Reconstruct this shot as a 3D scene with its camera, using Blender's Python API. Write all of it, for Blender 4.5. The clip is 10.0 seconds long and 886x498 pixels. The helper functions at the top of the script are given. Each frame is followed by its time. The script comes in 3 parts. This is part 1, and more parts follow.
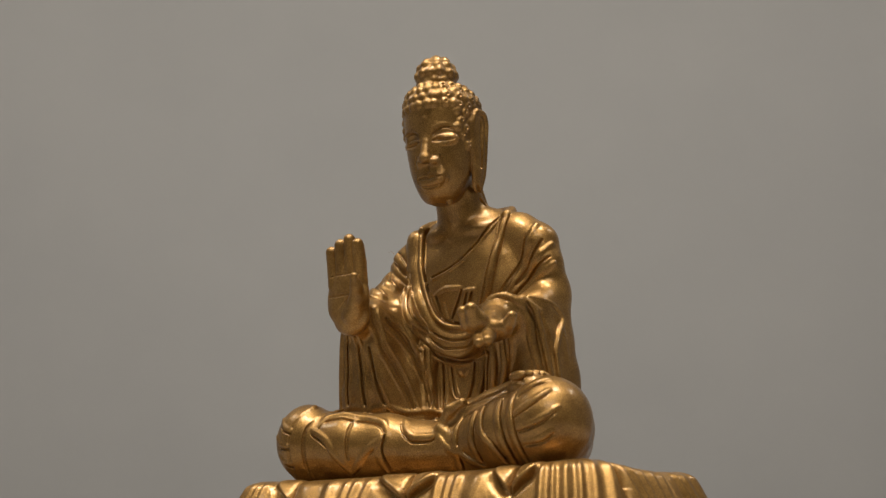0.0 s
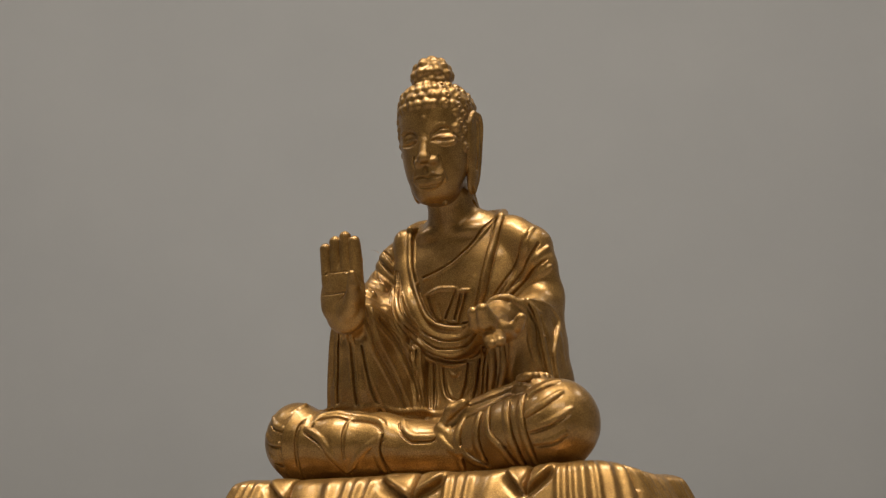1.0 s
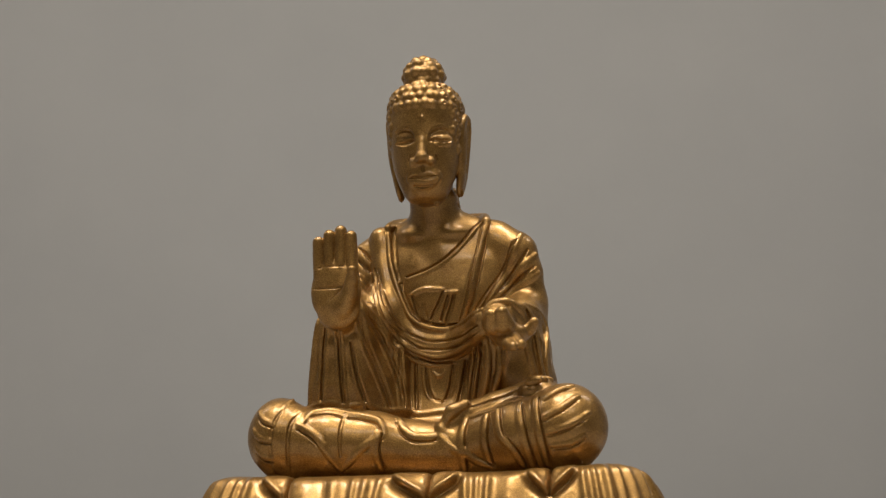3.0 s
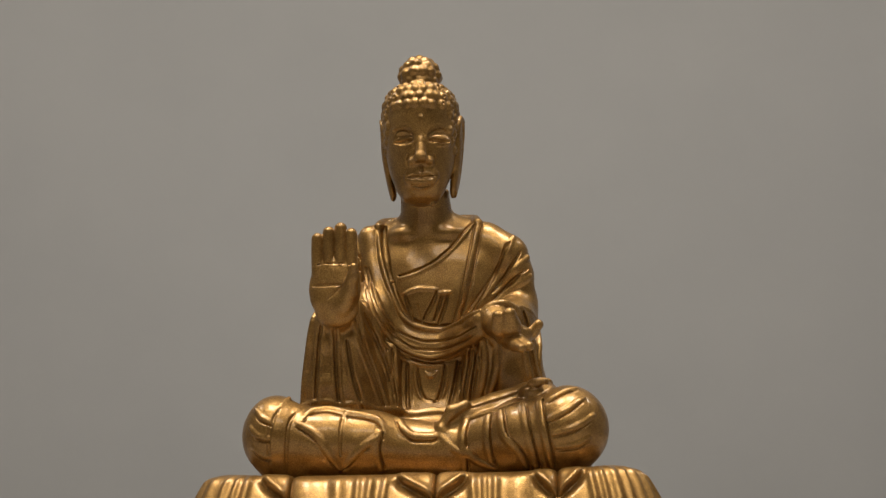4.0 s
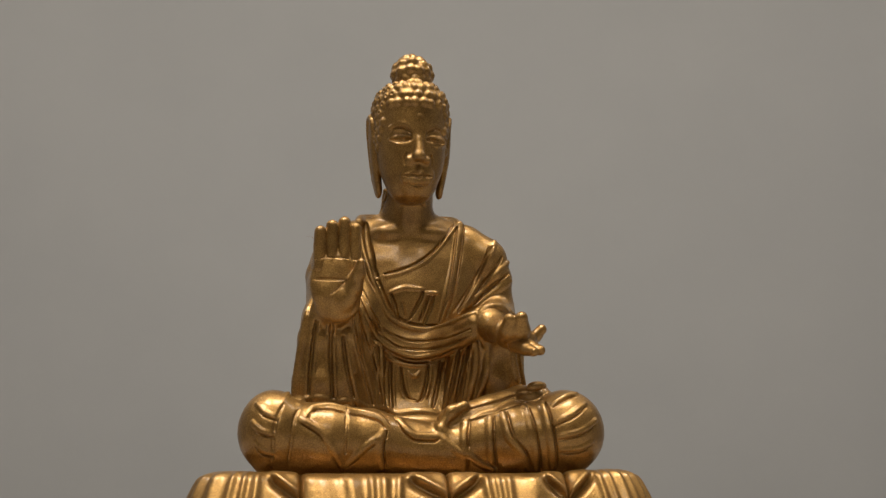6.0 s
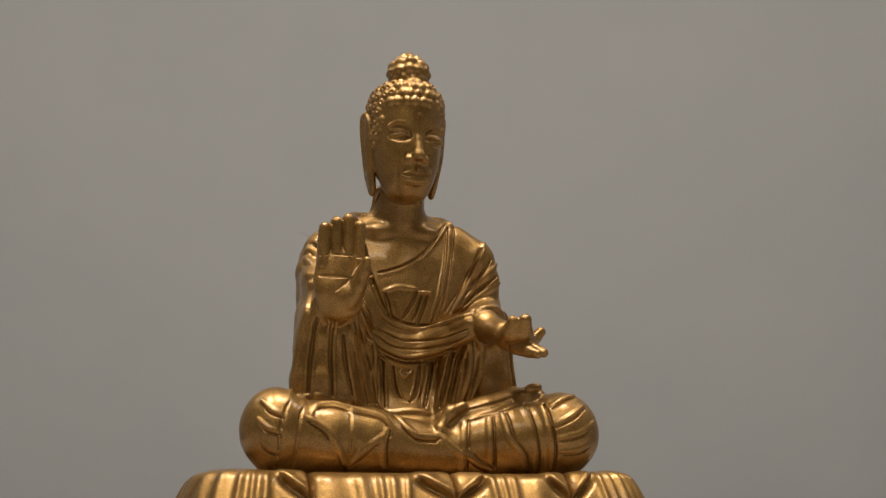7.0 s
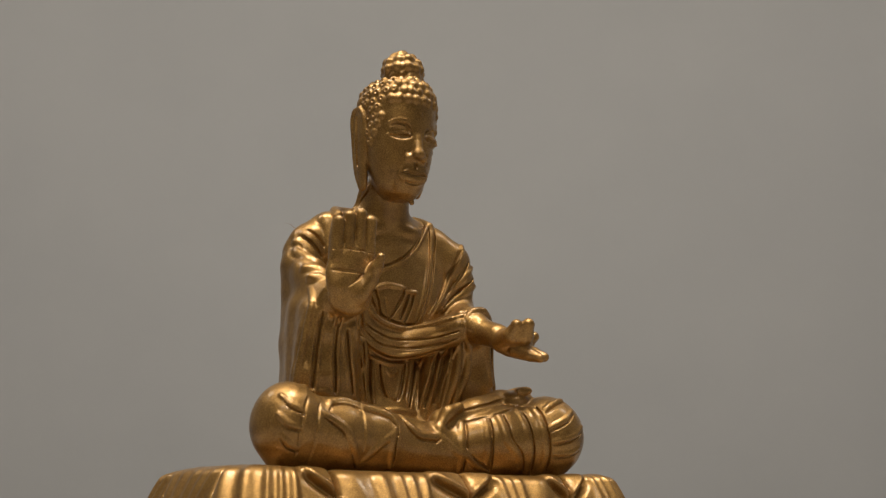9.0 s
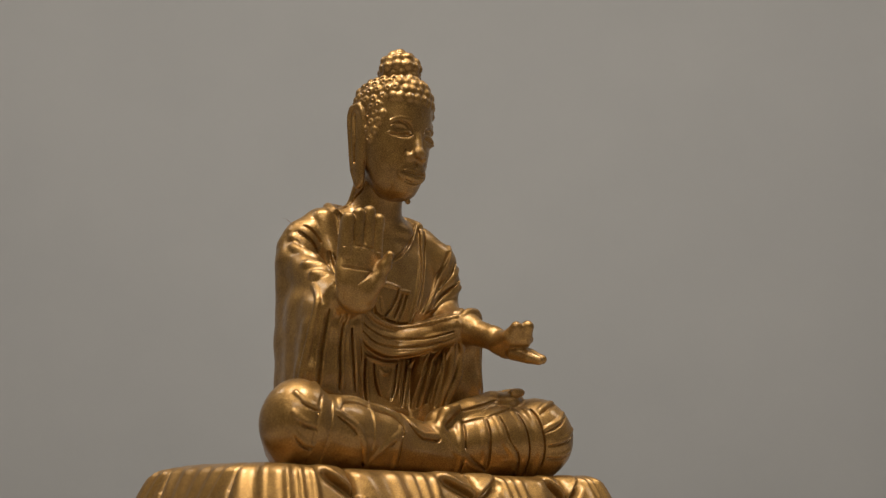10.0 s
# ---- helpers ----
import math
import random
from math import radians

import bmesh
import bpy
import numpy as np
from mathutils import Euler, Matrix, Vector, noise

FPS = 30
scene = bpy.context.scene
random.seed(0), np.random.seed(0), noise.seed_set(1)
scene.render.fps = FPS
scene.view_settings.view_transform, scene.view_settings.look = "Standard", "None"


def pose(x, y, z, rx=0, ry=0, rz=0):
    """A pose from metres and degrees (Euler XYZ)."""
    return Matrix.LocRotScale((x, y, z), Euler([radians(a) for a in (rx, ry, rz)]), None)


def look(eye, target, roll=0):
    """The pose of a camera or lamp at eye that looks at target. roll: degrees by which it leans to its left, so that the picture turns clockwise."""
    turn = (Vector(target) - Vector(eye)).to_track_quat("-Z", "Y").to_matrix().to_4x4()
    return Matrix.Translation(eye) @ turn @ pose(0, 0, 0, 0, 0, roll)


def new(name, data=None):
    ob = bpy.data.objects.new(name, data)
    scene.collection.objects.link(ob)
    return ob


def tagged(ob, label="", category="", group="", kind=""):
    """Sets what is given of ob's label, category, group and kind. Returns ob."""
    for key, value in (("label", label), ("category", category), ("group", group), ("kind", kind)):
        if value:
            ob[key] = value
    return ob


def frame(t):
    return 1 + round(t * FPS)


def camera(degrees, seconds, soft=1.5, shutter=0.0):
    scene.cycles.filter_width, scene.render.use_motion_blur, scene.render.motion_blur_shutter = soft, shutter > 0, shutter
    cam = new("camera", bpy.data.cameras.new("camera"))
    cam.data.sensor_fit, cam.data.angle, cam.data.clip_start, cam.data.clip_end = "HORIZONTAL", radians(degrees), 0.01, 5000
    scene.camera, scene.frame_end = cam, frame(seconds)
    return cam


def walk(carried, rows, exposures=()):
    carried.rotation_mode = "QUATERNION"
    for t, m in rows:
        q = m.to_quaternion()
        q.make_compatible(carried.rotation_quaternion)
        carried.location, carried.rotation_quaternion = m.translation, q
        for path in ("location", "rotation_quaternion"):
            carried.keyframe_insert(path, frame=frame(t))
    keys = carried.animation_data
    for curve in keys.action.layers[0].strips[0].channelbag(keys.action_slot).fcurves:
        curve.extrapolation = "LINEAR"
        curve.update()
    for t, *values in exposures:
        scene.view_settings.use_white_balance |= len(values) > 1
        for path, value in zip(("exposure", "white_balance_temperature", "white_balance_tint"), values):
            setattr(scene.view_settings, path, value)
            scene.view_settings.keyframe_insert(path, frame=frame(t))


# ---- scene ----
# ---- camera: fixed, low on the table, looking up at the figure ----
cam = camera(38.04, 10.0, soft=1.4)
PITCH = radians(14.33)
EYE = Vector((0.0051, -0.6, 0.045))
AIM = EYE + Vector((0, math.cos(PITCH), math.sin(PITCH)))
# the lens is focused on the figure's chest, and its near knee goes slightly soft
cam.data.dof.use_dof, cam.data.dof.focus_distance, cam.data.dof.aperture_fstop = True, 0.64, 13.0
walk(cam, [(0, look(EYE, AIM, -0.74)), (10, look(EYE, AIM, -0.74))])

# ---- world and lamps: an indoor room, lit from above in front of the figure ----
world = bpy.data.worlds.new("room_world")
scene.world = world
world.use_nodes = True
world.node_tree.nodes["Background"].inputs[0].default_value = (0.9, 0.95, 1.0, 1)
world.node_tree.nodes["Background"].inputs[1].default_value = 0.02
scene.view_settings.exposure = -0.13


def unseen_lamp(name, place, target, size_x, size_y, watts, colour):
    lamp = bpy.data.lights.new(name, "AREA")
    lamp.shape, lamp.size, lamp.size_y, lamp.energy, lamp.color = "RECTANGLE", size_x, size_y, watts, colour
    ob = new(name, lamp)
    ob.matrix_world = look(place, target)
    return ob


WARM = (1.0, 0.925, 0.82)
# two lamps overhead, out of view, placed by the highlights on knees and chest
unseen_lamp("unseen_lamp", (0.27, -0.34, 1.84), (0.10, 0.0, 0.1), 0.50, 0.35, 20, WARM)
unseen_lamp("unseen_lamp", (-0.46, -0.44, 1.84), (-0.10, 0.0, 0.1), 0.50, 0.35, 21, WARM)
# two unseen lamps added at the sides to brighten the back wall evenly
unseen_lamp("unseen_lamp", (-1.35, 0.35, 1.84), (-0.7, 1.6, 0.6), 0.50, 0.35, 9, WARM)
unseen_lamp("unseen_lamp", (1.35, 0.35, 1.84), (0.7, 1.6, 0.6), 0.50, 0.35, 9, WARM)
# unseen wide lamp added behind the camera, lifts the petals' faces and shins
unseen_lamp("unseen_lamp", (0.0, -2.0, 1.86), (0.0, -0.2, 0.0), 1.6, 0.5, 22, WARM)


# ---- materials ----
def material(name, rough=0.5, metal=0.0):
    m = bpy.data.materials.new(name)
    m.use_nodes = True
    b = m.node_tree.nodes["Principled BSDF"]
    b.inputs["Roughness"].default_value, b.inputs["Metallic"].default_value = rough, metal
    return m, m.node_tree, b


def noise_node(tree, scale, detail=3.0, rough=0.5):
    c = tree.nodes.new("ShaderNodeTexCoord")
    n = tree.nodes.new("ShaderNodeTexNoise")
    n.inputs["Scale"].default_value, n.inputs["Detail"].default_value, n.inputs["Roughness"].default_value = scale, detail, rough
    tree.links.new(c.outputs["Object"], n.inputs["Vector"])
    return n.outputs["Fac"]


def ramp(tree, fac, stops):
    r = tree.nodes.new("ShaderNodeValToRGB")
    e = r.color_ramp.elements
    while len(e) < len(stops):
        e.new(0.5)
    for k, (p, c) in zip(e, stops):
        k.position, k.color = p, (*c, 1)
    tree.links.new(fac, r.inputs["Fac"])
    return r.outputs["Color"]


def bump(tree, b, fac, strength, distance):
    n = tree.nodes.new("ShaderNodeBump")
    n.inputs["Strength"].default_value, n.inputs["Distance"].default_value = strength, distance
    tree.links.new(fac, n.inputs["Height"])
    old = b.inputs["Normal"].links
    if old:
        tree.links.new(old[0].from_socket, n.inputs["Normal"])
    tree.links.new(n.outputs["Normal"], b.inputs["Normal"])


def gold_paint(name, dark, light, rough):
    """Metallic gold paint sprayed on a cast: flakes, a cloudy coat, a faint orange peel."""
    m, tree, b = material(name, rough, 0.79)
    b.inputs["Coat Weight"].default_value, b.inputs["Coat Roughness"].default_value = 0.55, 0.19
    cloud = noise_node(tree, 38, 5, 0.65)
    base = ramp(tree, cloud, [(0.3, dark), (0.7, light)])
    # thin and thick places in the sprayed coat
    patch = ramp(tree, noise_node(tree, 170, 4, 0.6), [(0.3, (0.80, 0.76, 0.70)), (0.7, (1.16, 1.17, 1.18))])
    coat = tree.nodes.new("ShaderNodeMix")
    coat.data_type, coat.blend_type = "RGBA", "MULTIPLY"
    coat.inputs["Factor"].default_value = 0.8
    tree.links.new(base, coat.inputs[6])
    tree.links.new(patch, coat.inputs[7])
    base = coat.outputs[2]
    flakes = ramp(tree, noise_node(tree, 1900, 1, 0.4), [(0.34, (0.50, 0.48, 0.45)), (0.54, (1.0, 1.0, 1.0)), (0.66, (1.55, 1.50, 1.40))])
    mul = tree.nodes.new("ShaderNodeMix")
    mul.data_type, mul.blend_type = "RGBA", "MULTIPLY"
    mul.inputs["Factor"].default_value = 0.5
    tree.links.new(base, mul.inputs[6])
    tree.links.new(flakes, mul.inputs[7])
    tree.links.new(mul.outputs[2], b.inputs["Base Color"])
    r = ramp(tree, noise_node(tree, 90, 4), [(0.3, (rough - 0.07,) * 3), (0.7, (rough + 0.08,) * 3)])
    tree.links.new(r, b.inputs["Roughness"])
    bump(tree, b, noise_node(tree, 1500, 2), 0.20, 0.0004)
    bump(tree, b, noise_node(tree, 420, 4, 0.65), 0.24, 0.0010)
    return m


GOLD = gold_paint("gold_paint", (0.285, 0.158, 0.043), (0.412, 0.236, 0.070), 0.42)


def plaster(name, low, high, scale):
    m, tree, b = material(name, 0.85)
    tree.links.new(ramp(tree, noise_node(tree, scale, 5, 0.6), [(0.3, low), (0.7, high)]), b.inputs["Base Color"])
    bump(tree, b, noise_node(tree, 180, 4), 0.08, 0.002)
    bump(tree, b, noise_node(tree, 7, 3), 0.10, 0.02)
    return m


WALL = plaster("painted_wall", (0.373, 0.375, 0.378), (0.403, 0.403, 0.404), 2.2)
CEIL = plaster("ceiling_paint", (0.72, 0.70, 0.66), (0.78, 0.76, 0.72), 3.0)
FLOOR = plaster("floor_paint", (0.22, 0.20, 0.18), (0.28, 0.26, 0.23), 4.0)
TABLE = plaster("table_laminate", (0.32, 0.29, 0.25), (0.39, 0.36, 0.31), 9.0)


# ---- the room ----
def mesh_object(name, bm, mat, smooth=False):
    me = bpy.data.meshes.new(name)
    bm.to_mesh(me)
    bm.free()
    me.materials.append(mat)
    if smooth:
        me.polygons.foreach_set("use_smooth", [True] * len(me.polygons))
    return new(name, me)


def part(name, bm, mat, parent, label="", smooth=True):
    ob = mesh_object(name, bm, mat, smooth)
    ob.parent = parent
    return tagged(ob, label) if label else ob


def box(name, lo, hi, mat, bevel=0.0):
    bm = bmesh.new()
    c = [(a + b) / 2 for a, b in zip(lo, hi)]
    s = [b - a for a, b in zip(lo, hi)]
    bmesh.ops.create_cube(bm, size=1, matrix=Matrix.Translation(c) @ Matrix.Diagonal((*s, 1)))
    if bevel:
        bmesh.ops.bevel(bm, geom=bm.edges[:], offset=bevel, segments=3, affect="EDGES")
    return mesh_object(name, bm, mat)


tagged(box("wall_north", (-2.6, 1.80, -0.75), (2.6, 1.92, 1.9), WALL), "plain warm grey painted wall behind the figure", "wall", kind="structure")
tagged(box("wall_south", (-2.6, -6.12, -0.75), (2.6, -6.0, 1.9), WALL), "plain grey painted wall", "wall", kind="structure")
tagged(box("wall_west", (-2.72, -6.12, -0.75), (-2.6, 1.92, 1.9), WALL), "plain grey painted wall", "wall", kind="structure")
tagged(box("wall_east", (2.6, -6.12, -0.75), (2.72, 1.92, 1.9), WALL), "plain grey painted wall", "wall", kind="structure")
tagged(box("floor", (-2.72, -6.12, -0.87), (2.72, 1.92, -0.75), FLOOR), "plain grey floor of the room", "floor", kind="structure")
tagged(box("ceiling", (-2.72, -6.12, 1.9), (2.72, 1.92, 2.0), CEIL), "plain white painted ceiling", "ceiling", kind="structure")
tagged(box("table_top", (-0.7, -0.75, -0.74), (0.7, 0.45, 0.0), TABLE, 0.004), "plain table block under the pedestal", "table", kind="structure")


# ---- the figure: solid forms blended on a grid, in millimetres ----
class Clay:
    """A block of distances; forms are blended in, pressed out, and the skin is drawn at zero."""

    def __init__(self, lo, hi, h):
        self.lo, self.h = np.array(lo, float), h
        self.n = np.ceil((np.array(hi) - self.lo) / h).astype(int) + 1
        self.f = np.full(self.n, 9.0, np.float32)
        self.axes = [(self.lo[i] + h * np.arange(self.n[i])).astype(np.float32) for i in range(3)]

    def window(self, lo, hi):
        a = np.clip(np.floor((np.array(lo) - self.lo) / self.h).astype(int), 0, self.n)
        b = np.clip(np.ceil((np.array(hi) - self.lo) / self.h).astype(int) + 1, 0, self.n)
        s = tuple(slice(p, q) for p, q in zip(a, b))
        x, y, z = (self.axes[i][s[i]] for i in range(3))
        return s, x[:, None, None], y[None, :, None], z[None, None, :]

    def mix(self, s, d, k, cut=False):
        f = self.f[s]
        if f.size == 0:
            return
        if cut:
            f, d = -f, d
        if k > 0:
            h = np.clip(0.5 + 0.5 * (d - f) / k, 0, 1)
            r = d * (1 - h) + f * h - k * h * (1 - h)
        else:
            r = np.minimum(f, d)
        self.f[s] = -r if cut else r

    def ball(self, c, r, k=2.0, cut=False, turn=(0, 0, 0)):
        r = np.array(r if hasattr(r, "__len__") else (r, r, r), float)
        m = max(r) + k + 3
        s, x, y, z = self.window(np.array(c) - m, np.array(c) + m)
        x, y, z = x - c[0], y - c[1], z - c[2]
        if any(turn):
            q = np.array(Euler([radians(a) for a in turn]).to_matrix().transposed())
            x, y, z = (q[i, 0] * x + q[i, 1] * y + q[i, 2] * z for i in range(3))
        k0 = np.sqrt((x / r[0]) ** 2 + (y / r[1]) ** 2 + (z / r[2]) ** 2)
        k1 = np.sqrt((x / r[0] ** 2) ** 2 + (y / r[1] ** 2) ** 2 + (z / r[2] ** 2) ** 2) + 1e-6
        self.mix(s, k0 * (k0 - 1) / k1, k, cut)

    def rod(self, a, b, ra, rb, k=2.0, cut=False, flat=(1, 1, 1)):
        """A rounded cone from a to b; flat > 1 thins it along that axis."""
        a, b, w = np.array(a, float), np.array(b, float), np.array(flat, float)
        m = max(ra, rb) + k + 2
        s, x, y, z = self.window(np.minimum(a, b) - m, np.maximum(a, b) + m)
        d = (b - a) * w
        px, py, pz = (x - a[0]) * w[0], (y - a[1]) * w[1], (z - a[2]) * w[2]
        t = np.clip((px * d[0] + py * d[1] + pz * d[2]) / (d @ d + 1e-9), 0, 1)
        q = np.sqrt((px - t * d[0]) ** 2 + (py - t * d[1]) ** 2 + (pz - t * d[2]) ** 2) - (ra + (rb - ra) * t)
        self.mix(s, q / max(w) * 1.0 if max(w) > 1 else q, k, cut)

    def chain(self, pts, radii, k=2.0, cut=False, flat=(1, 1, 1)):
        for i in range(len(pts) - 1):
            self.rod(pts[i], pts[i + 1], radii[i], radii[i + 1], k, cut, flat)

    def loft(self, rows, k=2.0, power=2.0):
        """Ovals stacked in z: rows of (z, centre x, centre y, half width, half depth)."""
        r = np.array(rows, float)
        m = r[:, 3:5].max() + k + 4
        s, x, y, z = self.window((r[:, 1].min() - m, r[:, 2].min() - m, r[0, 0] - k - 3), (r[:, 1].max() + m, r[:, 2].max() + m, r[-1, 0] + k + 3))
        zz = z[0, 0]
        cx, cy, a, b = (smooth_interp(zz, r[:, 0], r[:, i])[None, None, :] for i in (1, 2, 3, 4))
        k0 = (np.abs((x - cx) / a) ** power + np.abs((y - cy) / b) ** power) ** (1 / power)
        k1 = np.sqrt(((x - cx) / a ** 2) ** 2 + ((y - cy) / b ** 2) ** 2) / np.maximum(k0, 0.05) + 1e-6
        d = (k0 - 1) / k1
        d = np.maximum(d, np.maximum(r[0, 0] - z, z - r[-1, 0]))
        self.mix(s, d.astype(np.float32), k)

    def front(self, x, z):
        """The first skin met from the front (from -y) at x, z."""
        i = int(np.clip(round((x - self.lo[0]) / self.h), 0, self.n[0] - 1))
        j = int(np.clip(round((z - self.lo[2]) / self.h), 0, self.n[2] - 1))
        col = self.f[i, :, j] < 0
        p = int(np.argmax(col))
        return self.axes[1][p] if col[p] else None

    def stroke(self, pts, r, lift, k=1.0, cut=False, taper=True, step=1.5):
        """A ridge (or, with cut, a groove) that follows the front of the skin along a bent line of (x, z)."""
        line = curve_through(pts, step)
        on = []
        for x, z in line:
            y = self.front(x, z)
            if y is not None:
                on.append((x, y + lift, z))
        n = len(on)
        if n < 2:
            return
        ys = np.array([p[1] for p in on])
        pad = np.pad(ys, 2, mode="edge")
        ys = (pad[:-4] + pad[1:-3] + pad[2:-2] + pad[3:-1] + pad[4:]) / 5
        on = [(p[0], q, p[2]) for p, q in zip(on, ys)]
        rad = [r * (0.45 + 0.55 * math.sin(math.pi * min(1, (i + 1) / (n + 1) * 1.0)) ** 0.6 if taper else 1) for i in range(n)]
        for i in range(n - 1):
            if abs(on[i][1] - on[i + 1][1]) < 5:
                # a deep groove is cut in steps from the skin inwards
                for back in ((0.0, 0.5 * lift, lift) if cut and lift > 0.3 else (0.0,)):
                    a, b = on[i], on[i + 1]
                    self.rod((a[0], a[1] - back, a[2]), (b[0], b[1] - back, b[2]), rad[i], rad[i + 1], k, cut)

    def soften(self, lo, hi, times):
        """Smooths the clay within a block, as with a wet thumb."""
        s = self.window(lo, hi)[0]
        f = self.f[s].copy()
        for _ in range(times):
            for ax in range(3):
                g = np.moveaxis(f, ax, 0)
                g[1:-1] = 0.25 * g[:-2] + 0.5 * g[1:-1] + 0.25 * g[2:]
        w = 1.0
        for ax in range(3):
            n = f.shape[ax]
            edge = np.clip(np.minimum(np.arange(n), np.arange(n)[::-1]) / (6.0 / self.h), 0, 1).astype(np.float32)
            w = w * edge.reshape([-1 if i == ax else 1 for i in range(3)])
        self.f[s] = self.f[s] * (1 - w) + f * w

    def skin(self):
        """Surface nets: one vertex for each cell that the skin crosses, one quad for each crossed edge."""
        f = self.f
        inside = f < 0
        cnt = np.zeros(np.array(f.shape) - 1, np.int8)
        corners = [(i, j, k) for i in (0, 1) for j in (0, 1) for k in (0, 1)]
        nx, ny, nz = cnt.shape
        for i, j, k in corners:
            cnt += inside[i:i + nx, j:j + ny, k:k + nz]
        cells = np.argwhere((cnt > 0) & (cnt < 8))
        index = np.full(cnt.shape, -1, np.int32)
        index[tuple(cells.T)] = np.arange(len(cells))
        total, weight = np.zeros((len(cells), 3)), np.zeros(len(cells))
        for a in corners:
            for ax in range(3):
                if a[ax]:
                    continue
                b = list(a)
                b[ax] = 1
                fa = f[tuple((cells + a).T)].astype(float)
                fb = f[tuple((cells + b).T)].astype(float)
                hit = (fa < 0) != (fb < 0)
                t = np.where(hit, fa / np.where(hit, fa - fb, 1), 0)
                p = cells + np.array(a, float)
                p[:, ax] += t
                total[hit] += p[hit]
                weight[hit] += 1
        verts = self.lo + self.h * total / weight[:, None]
        quads = []
        for ax in range(3):
            u, v = (ax + 1) % 3, (ax + 2) % 3
            a = np.moveaxis(inside, ax, 0)
            cross = np.moveaxis(a[:-1] != a[1:], 0, ax)
            e = np.argwhere(cross)
            ok = (e[:, u] > 0) & (e[:, v] > 0) & (e[:, u] < f.shape[u] - 1) & (e[:, v] < f.shape[v] - 1)
            e = e[ok]
            flip = inside[tuple(e.T)]
            du, dv = np.zeros(3, int), np.zeros(3, int)
            du[u], dv[v] = 1, 1
            q = np.stack([index[tuple((e - o).T)] for o in (du + dv, dv, np.zeros(3, int), du)], 1)
            q[~flip] = q[~flip][:, ::-1]
            quads.append(q)
        return verts, np.concatenate(quads)


def smooth_interp(v, xs, ys):
    """Interpolation between rows with an eased slope (monotone cubic through the rows)."""
    d = np.diff(ys) / np.diff(xs)
    m = np.concatenate([[d[0]], np.where(d[:-1] * d[1:] > 0, 2 * d[:-1] * d[1:] / (d[:-1] + d[1:] + 1e-12), 0), [d[-1]]])
    i = np.clip(np.searchsorted(xs, v) - 1, 0, len(xs) - 2)
    h = xs[i + 1] - xs[i]
    t = np.clip((v - xs[i]) / h, 0, 1)
    return ((1 + 2 * t) * (1 - t) ** 2 * ys[i] + t * (1 - t) ** 2 * h * m[i] + t * t * (3 - 2 * t) * ys[i + 1] + t * t * (t - 1) * h * m[i + 1]).astype(np.float32)


def curve_through(pts, step):
    """Points at even steps on a soft curve through pts."""
    p = np.array(pts, float)
    if len(p) == 2:
        p = np.array([p[0], (p[0] + p[1]) / 2, p[1]])
    s = np.concatenate([[0], np.cumsum(np.linalg.norm(np.diff(p, axis=0), axis=1))])
    v = np.linspace(0, s[-1], max(3, int(s[-1] / step)))
    return np.stack([smooth_interp(v, s, p[:, i]) for i in range(p.shape[1])], 1)


def torso(c):
    c.loft([(0, 0, 46, 46, 22), (30, 0, 47, 42, 17), (45, 0, 49, 38, 16), (60, 0, 49, 36, 17), (80, 0, 47, 37, 19), (95, 0, 46, 39, 19.5),
            (108, 0, 46.5, 40, 19), (118, 0, 46.5, 36, 17), (126, 0, 45.5, 27, 14.8), (133, -0.8, 43, 17, 13), (139, -1.5, 40, 12.5, 11.8), (144, -1.6, 36, 11.8, 11)], 2)
    for s, low, up, dx, dy in ((-1, 47, 2.0, 0, 0), (1, 51, 0.5, 1.0, -4.0)):
        c.chain([(s * 30 + dx, 46.5 + dy * 0.6, 119 + up), (s * 39.5 + dx, 46.5 + dy, 113.5 + up), (s * 44.5 + dx * 0.1, 46.2 + dy, 103), (s * (low * 0.1 + 40.6), 46, 92), (s * (low * 0.1 + 41.2), 46, 65), (s * (low - 2), 46, 45), (s * low, 46, 15)], [9, 8.5, 7, 6.5, 6.5, 6.5, 7], 6)
        c.chain([(s * 13, 45, 129), (s * 28, 46.5 + dy * 0.5, 122.5 + up), (s * 37 + dx, 46.5 + dy, 116.5 + up)], [8.5, 8.5, 8], 5)


